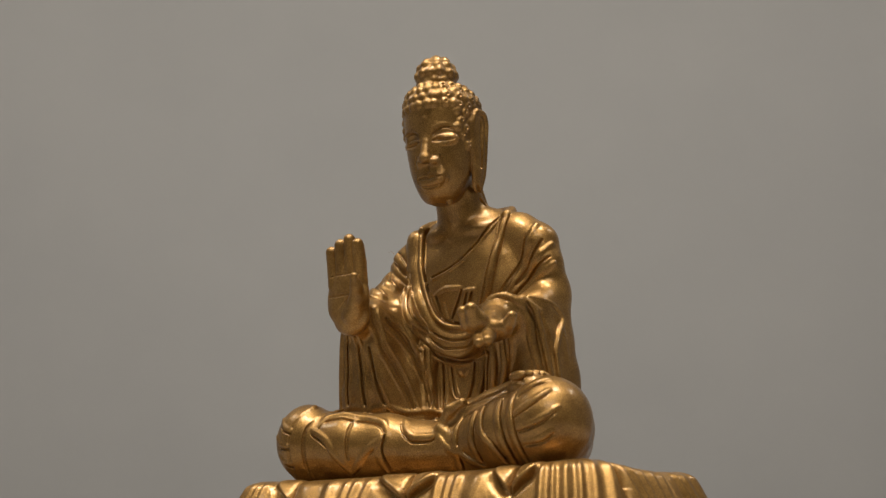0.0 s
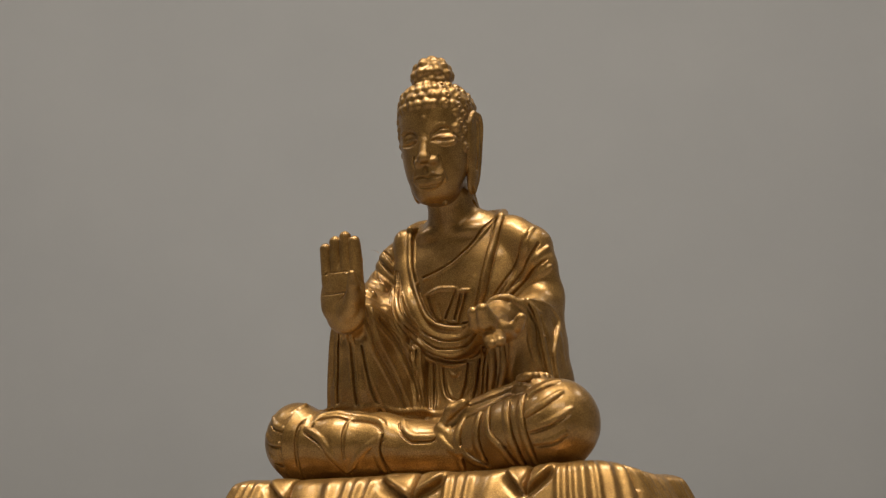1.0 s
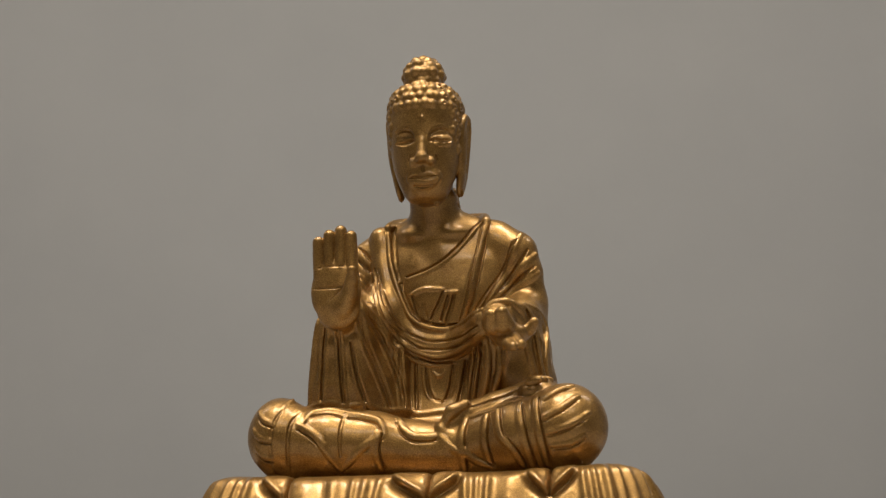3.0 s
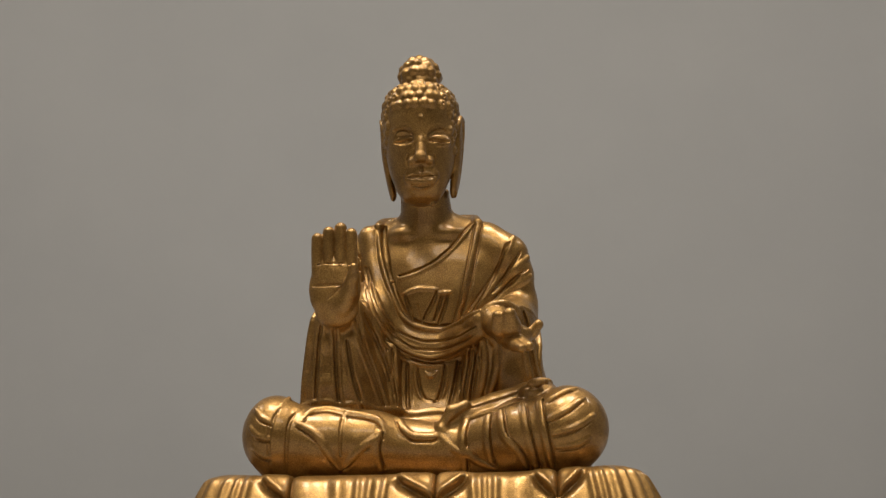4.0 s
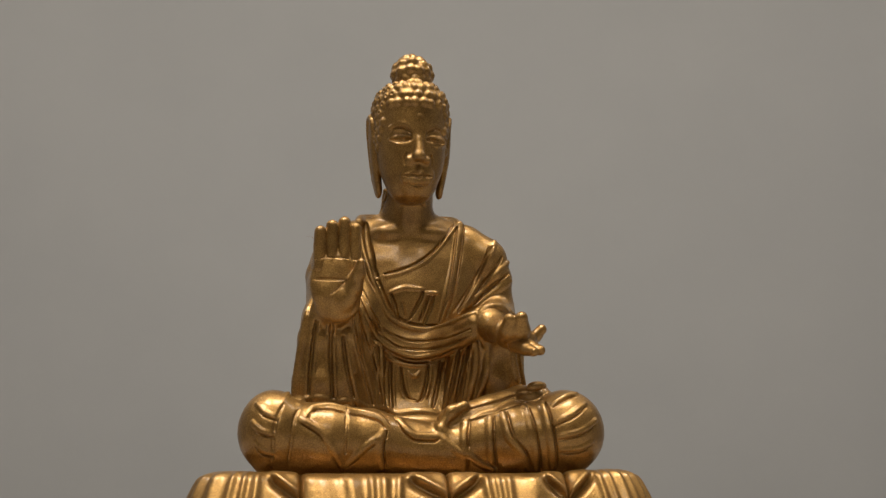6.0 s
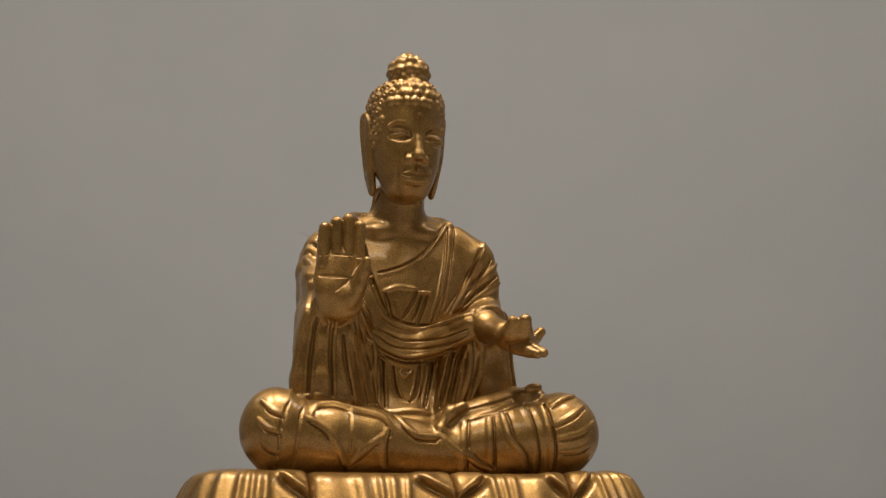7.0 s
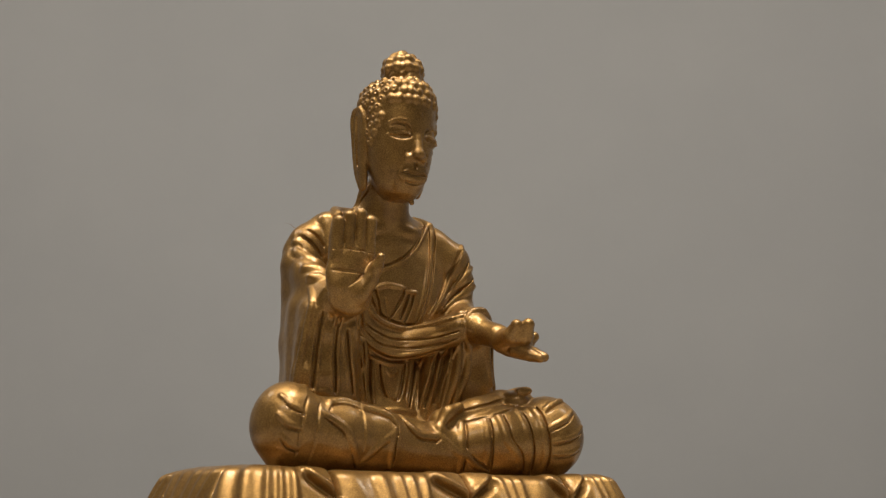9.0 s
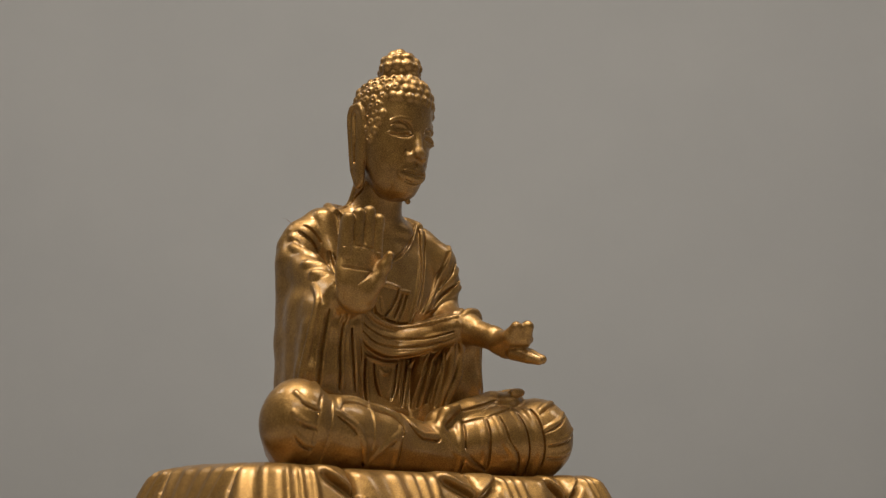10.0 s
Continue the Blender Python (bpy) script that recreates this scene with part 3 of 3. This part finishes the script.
def figure_body():
    c = Clay((-91, -36, -3), (91, 72, 148), 0.40)
    torso(c)
    sleeves(c)
    c.chain([(-1.6, 42.5, 122), (-1.6, 38.5, 132), (-1.8, 31, 147)], [11.3, 10.7, 11.2], 5)
    c.chain([(-43.8, 50, 112), (-43.5, 50, 100), (-43.2, 50, 80), (-42.8, 50, 60)], [7, 7, 7, 7], 3)
    c.chain([(-44.5, 44, 105), (-45.5, 32, 97), (-45.5, 20, 90)], [6.5, 6.5, 6.0], 6)
    for z in range(44, 86, 6):
        c.chain([(-44.4, 46, z), (-47, 32, z), (-49, 20, z - 2)], [6.2, 5.6, 5.0], 5)
    c.soften((-70, 0, 26), (-34, 64, 106), 36)
    c.soften((-70, 14, 20), (-42, 64, 104), 60)
    raised_cuff(c)
    c.soften((30, 8, 26), (64, 64, 106), 36)
    for path, r in (([(40, 12, 82), (48, 26, 80), (52, 37, 73), (53.5, 41, 52)], 1.4), ([(41, 11, 79), (46, 18, 71), (48.5, 24, 52), (51, 27, 33)], 1.3)):
        edge = curve_through(path, 2.0)
        c.chain(edge, np.full(len(edge), r), 2.0)
    c.soften((22, 4, 26), (44, 34, 70), 12)
    robe_folds(c)
    arm_details(c)
    neck_seams(c)
    legs(c)
    leg_wraps(c)
    raised_palm(c)
    lowered_palm(c)
    # flat underside, seated on the pedestal
    s, x, y, z = c.window((-99, -99, -9), (99, 99, 3))
    c.f[s] = np.maximum(c.f[s], 0.2 - z)
    return c.skin()


HEAD = [(136, -2.1, 18, 3.5, 3.5), (138.5, -2.1, 19, 8.5, 8.2), (142.5, -2.1, 19.5, 11.4, 11.2), (148, -2.1, 20, 13.8, 14), (153, -2.1, 20.5, 15.6, 16), (159, -2.1, 21, 17, 17.6),
        (167, -2.1, 21, 17.9, 19), (177, -2.1, 21, 18.8, 20), (185, -2.1, 21.4, 19.4, 21), (190, -2.1, 21.4, 18.8, 20.6), (194, -2.1, 21, 16, 18), (196.5, -2.1, 19.5, 11.5, 13), (198, -2.1, 17, 5, 6)]


def head_radius(z, i):
    r = np.array(HEAD)
    return float(smooth_interp(np.array([z]), r[:, 0], r[:, i])[0])


def features(c):
    cx = -0.2
    for s in (-1, 1):
        # socket, full upper lid, sharp brow, lower lid and the slit between them
        c.ball((cx + s * 9.0, 1.4, 167.0), (7.4, 4.6, 5.0), 0.9, True, (0, -s * 6, s * 22))
        c.ball((cx + s * 8.8, 8.9, 165.8), (6.2, 3.3, 3.6), 0.8, False, (0, -s * 6, s * 25))
        c.stroke([(cx + s * 2.6, 165.0), (cx + s * 3.4, 169.4), (cx + s * 6.2, 172.6), (cx + s * 9.8, 173.6), (cx + s * 14.6, 171.8)], 0.6, 0.3, 0.6)
        c.stroke([(cx + s * 4.0, 168.2), (cx + s * 6.8, 170.8), (cx + s * 10.2, 171.6), (cx + s * 14.2, 169.8)], 0.75, 0.0, 0.2, True)
        c.stroke([(cx + s * 3.2, 164.8), (cx + s * 5.6, 163.2), (cx + s * 9.4, 162.8), (cx + s * 13.8, 164.8)], 0.55, 0.2, 0.3)
        c.stroke([(cx + s * 3.4, 165.6), (cx + s * 6.2, 167.2), (cx + s * 10.0, 167.5), (cx + s * 14.8, 166.0)], 0.5, 0.1, 0.3)
        c.stroke([(cx + s * 3.8, 165.0), (cx + s * 6.4, 165.4), (cx + s * 9.6, 165.2), (cx + s * 13.6, 165.4)], 0.95, 0.1, 0.15, True)
        c.ball((cx + s * 6.8, 4.9, 165.4), (1.7, 1.4, 1.1), 0.3, True)
        # nostril wing
        c.ball((cx + s * 3.9, 5.0, 154.5), (2.3, 2.2, 1.7), 1.8)
        c.ball((cx + s * 2.2, 1.6, 152.4), (1.4, 1.7, 0.9), 0.3, True)
        c.stroke([(cx + s * 6.2, 158.0), (cx + s * 7.2, 155.0), (cx + s * 7.0, 152.6)], 0.6, 0.0, 0.4, True)
        # ridge from the nostril round the corner of the mouth
        c.stroke([(cx + s * 2.2, 151.6), (cx + s * 5.4, 151.4), (cx + s * 7.6, 149.2), (cx + s * 8.2, 146.4), (cx + s * 7.0, 144.6)], 0.65, 0.25, 0.4)
        c.stroke([(cx + s * 2.6, 150.0), (cx + s * 4.8, 149.6), (cx + s * 6.6, 147.8)], 0.7, 0.1, 0.25, True)
    c.chain([(cx, 5.2, 174), (cx, 3.9, 165), (cx, 3.0, 157.5)], [1.9, 2.1, 2.7], 0.9)
    c.ball((cx, 2.4, 155.8), (3.2, 2.6, 2.3), 1.6)
    c.ball((cx + 0.4, 1.9, 176.6), (1.4, 1.0, 1.5), 0.7)
    # mouth
    c.ball((cx, 8.5, 147.5), (8.0, 2.9, 5.6), 2.0)
    c.stroke([(cx, 152.0), (cx, 149.4)], 0.9, 0.0, 0.3, True)
    c.stroke([(cx - 6.2, 147.4), (cx - 2.2, 149.0), (cx, 148.3), (cx + 2.2, 149.0), (cx + 6.2, 147.4)], 0.8, 0.25, 0.2)
    c.stroke([(cx - 7.2, 147.0), (cx - 2.6, 147.0), (cx, 146.4), (cx + 2.6, 147.0), (cx + 7.2, 147.0)], 0.75, 0.0, 0.15, True)
    c.stroke([(cx - 5.0, 145.3), (cx, 144.5), (cx + 5.0, 145.3)], 1.0, 0.45, 0.4)
    c.stroke([(cx - 4.6, 142.9), (cx, 142.2), (cx + 4.6, 142.9)], 0.8, 0.0, 0.3, True)


def ears(c):
    for s in (-1, 1):
        bx = -2.1
        body = curve_through([(bx + s * 18.8, 25, 178), (bx + s * 18.4, 25.6, 166), (bx + s * 17, 28, 155), (bx + s * 15.4, 29.6, 146)], 2.0)
        c.chain(body, np.linspace(5.6, 4.0, len(body)), 0.8, flat=(2.4, 1, 1))
        rim = curve_through([(bx + s * 18.6, 20.4, 170), (bx + s * 19.6, 20.2, 178), (bx + s * 20.4, 23.0, 183), (bx + s * 20.8, 27.5, 183), (bx + s * 20.6, 30.6, 178), (bx + s * 19.6, 31, 166), (bx + s * 17.6, 32, 152), (bx + s * 15.8, 30.4, 143.6)], 1.6)
        c.chain(rim, np.full(len(rim), 1.15), 0.6)
        c.chain([(bx + s * 21.2, 25.5, 178), (bx + s * 20.4, 26, 166), (bx + s * 18.6, 28, 155)], [1.6, 1.3, 0.8], 0.8, True)
        # strand of hair that falls behind the ear on to the shoulder
        c.chain([(bx + s * 10.5, 38, 148), (bx + s * 11.5, 43, 137), (bx + s * 16, 46.5, 129)], [2.0, 2.0, 2.4], 2)


def curls(c):
    rng = random.Random(4)
    z, ring = 153.0, 0
    while z < 197.5:
        a, b = head_radius(z, 3), head_radius(z, 4)
        n = max(5, int(2 * math.pi * (a + b) / 2 / 4.5))
        for i in range(n):
            ang = 2 * math.pi * (i + 0.5 * (ring % 2) + rng.uniform(-0.22, 0.22)) / n
            zz = min(197.6, z + rng.uniform(-0.6, 0.6))
            dx, dy = math.sin(ang), -math.cos(ang)
            front = -dy
            line = 183.4 - 24 * max(0, abs(dx) - 0.72) / 0.28 if front > 0 else 168 - 22 * min(1, -front * 2.2)
            if zz < line or (abs(dx) > 0.75 and zz < 184 and -0.55 < front < 0.12):
                continue
            a1, b1 = head_radius(zz, 3), head_radius(zz, 4)
            r = 2.45 + 0.4 * rng.random()
            p = (head_radius(zz, 1) + dx * (a1 - 1.55), head_radius(zz, 2) + dy * (b1 - 1.55), zz)
            c.ball(p, (r, r, r * 1.05), 0.8)
            if abs(dx) > 0.55 and rng.random() < 0.8:
                c.ball((p[0] + dx * r, p[1] + dy * r, zz + 0.2), 0.8, 0.3, True)
        z += 3.9 if z < 191 else 2.6
        ring += 1
    # topknot
    bx, by, bz = -1.8, 15.9, 203.6
    c.ball((bx, by, bz), (9.6, 9.6, 8.6), 1)
    c.loft([(194, bx, 16, 9.6, 10), (198, bx, 15.6, 9.0, 9.2), (202, bx, by, 9.0, 9.2)], 1)
    for row, (zz, n) in enumerate(((-0.5, 12), (0.0, 12), (0.48, 10), (0.85, 6), (1.04, 2))):
        rr = math.sqrt(max(0, 1 - zz * zz))
        for i in range(n):
            ang = 2 * math.pi * (i + 0.5 * (row % 2) + rng.uniform(-0.2, 0.2)) / n
            p = (bx + 8.7 * rr * math.sin(ang), by + 8.7 * rr * math.cos(ang), bz + 7.9 * zz + rng.uniform(-0.7, 0.7))
            r = 2.7 + 0.5 * rng.random()
            c.ball(p, (r, r, r * 0.95), 1.4)


def figure_head():
    c = Clay((-27, -7, 129), (24, 60, 218), 0.34)
    c.chain([(-1.6, 42.5, 122), (-1.6, 38.5, 132), (-1.8, 31, 148)], [10.8, 10.4, 11.0], 3)
    c.loft(HEAD, 3)
    features(c)
    ears(c)
    curls(c)
    neck_seams(c)
    # beads of paint left under the chin and behind the ear
    for bead, r in (((4.0, 18.0, 136.2), 1.4), ((-20.1, 31.0, 159.6), 1.5), ((-19.7, 31.0, 152.6), 1.3)):
        c.ball(bead, r, 1.2)
    s, x, y, z = c.window((-99, -99, 100), (99, 99, 140))
    c.f[s] = np.maximum(c.f[s], 132.0 - z)
    return c.skin()


def wisps():
    """Hair-thin strings of plastic left on the shoulders by the casting."""
    rng = random.Random(9)
    verts, quads = [], []
    for x, y, z, size, count in ((-46, 44, 124.5, 3.4, 4), (-40, 46, 127.5, 2.6, 3), (51.5, 44, 104, 3.0, 2), (24, 36, 133, 1.6, 2)):
        for _ in range(count):
            p = np.array([x + rng.uniform(-3, 3), y + rng.uniform(-3, 3), z - 2.0])
            d = np.array([rng.uniform(-1, 1), rng.uniform(-0.6, 0.6), rng.uniform(0.5, 1.3)])
            n0, steps = len(verts), 7
            for i in range(steps + 1):
                r = 0.16 * (1 - 0.6 * i / steps)
                for k in range(5):
                    a = 2 * math.pi * k / 5
                    verts.append(p + np.array([r * math.cos(a), r * math.sin(a), 0.3 * r * math.cos(a)]))
                d = d + np.array([rng.uniform(-0.7, 0.7), rng.uniform(-0.7, 0.7), rng.uniform(-0.6, 0.3)])
                p = p + d / np.linalg.norm(d) * size / steps * 1.6
            for i in range(steps):
                for k in range(5):
                    a, b = n0 + i * 5 + k, n0 + i * 5 + (k + 1) % 5
                    quads.append((a, b, b + 5, a + 5))
    return np.array(verts), np.array(quads)


SEAT = 90.0  # height of the pedestal's top over the table, mm


def statue():
    sets = [figure_body(), figure_head(), wisps()]
    verts, quads, n = [], [], 0
    for v, q in sets:
        v = np.array(v)
        v[:, 0] -= 5.5
        v[:, 2] += SEAT
        verts.append(v / 1000)
        quads.append(q + n)
        n += len(v)
    verts, quads = np.concatenate(verts), np.concatenate(quads)
    me = bpy.data.meshes.new("statue")
    me.vertices.add(len(verts))
    me.vertices.foreach_set("co", verts.astype(np.float32).ravel())
    me.loops.add(len(quads) * 4)
    me.loops.foreach_set("vertex_index", quads.astype(np.int32).ravel())
    me.polygons.add(len(quads))
    me.polygons.foreach_set("loop_start", np.arange(0, len(quads) * 4, 4, dtype=np.int32))
    me.polygons.foreach_set("use_smooth", np.ones(len(quads), bool))
    me.update(calc_edges=True)
    me.validate()
    me.materials.append(GOLD)
    return tagged(new("statue", me), "gold-painted seated figure statue with raised palm on a lotus pedestal", "statue")


FIGURE = statue()


# ---- the pedestal ----
def plan_point(s):
    """A point and the outward normal of the pedestal's rounded oblong plan, s in 0..1 from the middle of the front, in mm."""
    hx, hy, r = 104.5, 63.0, 30.0
    sides = [(hx - r, 0), (r * math.pi / 2, 1), (2 * (hy - r), 0), (r * math.pi / 2, 1), (2 * (hx - r), 0), (r * math.pi / 2, 1), (2 * (hy - r), 0), (r * math.pi / 2, 1), (hx - r, 0)]
    d = (s % 1.0) * sum(q for q, _ in sides)
    x, y, ang = 0.0, -hy, 0.0
    for length, turn in sides:
        u = min(d, length)
        if turn:
            a2 = ang + u / r
            x, y = x + r * (math.sin(a2) - math.sin(ang)), y + r * (math.cos(ang) - math.cos(a2))
            ang = a2
        else:
            x, y = x + u * math.cos(ang), y + u * math.sin(ang)
        d -= u
        if d <= 0:
            break
    return x, y + 35.0, math.sin(ang), -math.cos(ang)


PLAN_LENGTH = 4 * 74.5 + 4 * 33 + 2 * math.pi * 30


def bell(v, mid, width):
    return math.exp(-((v - mid) / width) ** 2)


def rim_height(s):
    """How far the petals' rim stands over the seat along the plan, mm: it rises at the front corners and on one short side."""
    s = s % 1.0
    return 2.4 * bell(s, 0.1586, 0.05) + 1.2 * bell(s, 0.8414, 0.05) + 4.4 * bell(s, 0.73, 0.075) + 2.0 * bell(s, 0.3414, 0.05) + 2.0 * bell(s, 0.6586, 0.05)


def petal_mesh(s0, s1, seed, low, high, flip, ribs, hollows=(0, 0), across=104):
    """One petal: a swelling shell with ribs, and at its sides a hollow under an arched lip; it rolls over at the rim.
    ribs: (place, half width, height) in mm from the petal's start; hollows: their widths at the start and the end."""
    rng = random.Random(seed)
    bm = bmesh.new()
    width = (s1 - s0) * PLAN_LENGTH
    swell = rng.uniform(0.9, 1.15)
    levels = [26 * (1 - j / 8) + 18 for j in range(8)] + [18 * (1 - j / 28) + 4 for j in range(28)]
    grid = []
    for i in range(across + 1):
        u = i / across
        s = s0 + (s1 - s0) * u
        x, y, nx, ny = plan_point(s)
        top = high + (rim_height(s) if not flip else 0)
        mm = u * width
        side = min(mm, width - mm)
        row = []
        for j in range(len(levels) + 15):
            if j < len(levels):
                z, inward = top - levels[j] * (high - low) / 44.0, 0.0
            else:
                a = (j - len(levels)) / 14 * math.pi * 0.60
                z, inward = top - 4 + 4 * math.sin(a), 5.5 * (1 - math.cos(a)) + (4 if a > math.pi / 2 else 0) * (a / (math.pi / 2) - 1)
            w = max(0.0, top - z)
            out = 13.5 * swell * min(1, w / 26) ** 0.72 - 5 * max(0, (w - 22) / 22) ** 2 - inward
            out -= 3.6 * math.exp(-side / 0.9) * (1 if w > 1 else 0.5)
            # the ribs fan out towards the rim
            ribbing = sum(amp * bell(mm, c + (c - width / 2) * 0.010 * (10 - w), d) for c, d, amp in ribs)
            out += ribbing * (1.0 if w > 2 else 0.45 + 0.27 * w)
            zz = z - 1.2 * math.exp(-side / 1.6) * (1 if w < 12 else 0)
            for wide, d in ((hollows[0], mm), (hollows[1], width - mm)):
                if wide and d < wide * 1.6:
                    mid = 4.6 + 9.0 * (1 - d / wide)
                    gape = 1 / (1 + math.exp((d - wide) / 0.9)) * (1 - math.exp(-d / 1.2))
                    out -= 4.4 * bell(w, mid, 2.2) * gape
                    out += 2.3 * bell(w, mid - 4.4, 2.1) * gape
                    zz += 0.9 * bell(w, 1.0, 2.0) * gape
            if flip:
                zz = low + high - zz
            row.append(bm.verts.new(((x + nx * (out - 7) - 5.5) / 1000, (y + ny * (out - 7)) / 1000, zz / 1000)))
        grid.append(row)
    for i in range(across):
        for j in range(len(grid[0]) - 1):
            q = (grid[i][j], grid[i + 1][j], grid[i + 1][j + 1], grid[i][j + 1])
            bm.faces.new(q[::-1] if flip else q)
    return bm


def lotus_pedestal():
    root = tagged(new("lotus_pedestal"), "gold-painted oblong lotus pedestal with ribbed petals", "pedestal")
    bm = bmesh.new()
    n, rows = 160, [(0, 0), (0, 6), (2, 8), (-4, 12), (-14, 20), (-18, 40), (-14, 50), (-8, 60), (-9, 82), (-12, 88), (-18, 89.6)]
    rings = []
    for off, z in rows:
        ring = []
        for i in range(n):
            x, y, nx, ny = plan_point(i / n)
            ring.append(bm.verts.new(((x + nx * off - 5.5) / 1000, (y + ny * off) / 1000, z / 1000)))
        rings.append(ring)
    for a, b in zip(rings, rings[1:]):
        for i in range(n):
            bm.faces.new((a[i], a[(i + 1) % n], b[(i + 1) % n], b[i]))
    bm.faces.new(rings[0][::-1])
    bm.faces.new(rings[-1])
    part("body", bm, GOLD, root)
    count = 11
    edges = [8, 62, 115, 165, 220, 276, 332, 388, 444, PLAN_LENGTH - 113, PLAN_LENGTH - 57, PLAN_LENGTH + 8]
    # the front petals, then the rest: ribs in the middle, hollows where two petals meet
    front = {0: ([(17.5, 1.9, 2.2), (22.5, 1.7, 1.8), (27.0, 2.0, 2.2), (37.5, 6.0, 2.4)], (14, 10)),
             1: ([(15.5, 1.7, 2.0), (20.5, 1.5, 1.8), (26.0, 2.2, 2.6), (32.0, 1.6, 1.8), (38.0, 2.4, 2.4), (46.0, 2.6, 2.2)], (11, 0)),
             2: ([(4, 2.2, 2.4), (12, 2.2, 2.6), (20.5, 2.6, 2.2), (30, 2.8, 2.6), (40, 2.8, 2.2), (47, 2.2, 1.6)], (0, 0)),
             8: ([(7, 4.4, 2.0), (20, 4.6, 2.4), (33, 4.0, 2.2), (45, 4.2, 2.6), (53, 2.4, 1.6)], (0, 0)),
             9: ([(6.0, 4.0, 2.4), (16.5, 3.2, 2.6), (25.5, 1.8, 2.2), (31.0, 1.5, 1.8), (36.5, 2.0, 2.4)], (0, 13)),
             10: ([(9.0, 7.0, 2.0), (22.5, 3.2, 2.6), (31.0, 1.8, 2.0), (36.2, 2.2, 2.4), (42.5, 1.7, 1.6)], (0, 17))}
    rng = random.Random(8)
    for i, (a, b) in enumerate(zip(edges, edges[1:])):
        wide = b - a
        plain = ([(wide * (k + 1) / 6 + rng.uniform(-1.5, 1.5), rng.uniform(1.7, 2.6), rng.uniform(1.6, 2.6)) for k in range(5)], (0, 0))
        ribs, hollows = front.get(i, plain)
        part("petal", petal_mesh(a / PLAN_LENGTH, b / PLAN_LENGTH, 10 + i, 46, SEAT + 0.2, False, ribs, hollows), GOLD, root)
    for i in range(count):
        s = 0.0104 + (i + 0.5) / count
        wide = PLAN_LENGTH / count
        ribs = [(wide * (k + 1) / 5, 2.2, 2.0) for k in range(4)]
        part("lower_petal", petal_mesh(s, s + 1 / count, 40 + i, 10, 42, True, ribs, (9, 9), 48), GOLD, root)
    return root


PEDESTAL = lotus_pedestal()


# ---- the turn: the figure turns with its pedestal about an upright axis ----
def motions():
    turns = [(0.0, -33.87), (0.5, -30.21), (1.0, -26.59), (1.5, -23.03), (2.0, -19.49), (2.5, -15.98), (4.0, -5.63), (4.5, -2.12), (5.0, 1.41), (5.5, 4.97), (7.0, 15.93), (7.5, 19.38), (8.0, 22.8), (8.5, 26.27), (9.0, 29.81), (9.5, 33.48), (10.0, 37.22)]
    rows = [(t, pose(0, 0, 0, 0, 0, a)) for t, a in turns]
    walk(FIGURE, rows)
    walk(PEDESTAL, rows)


motions()
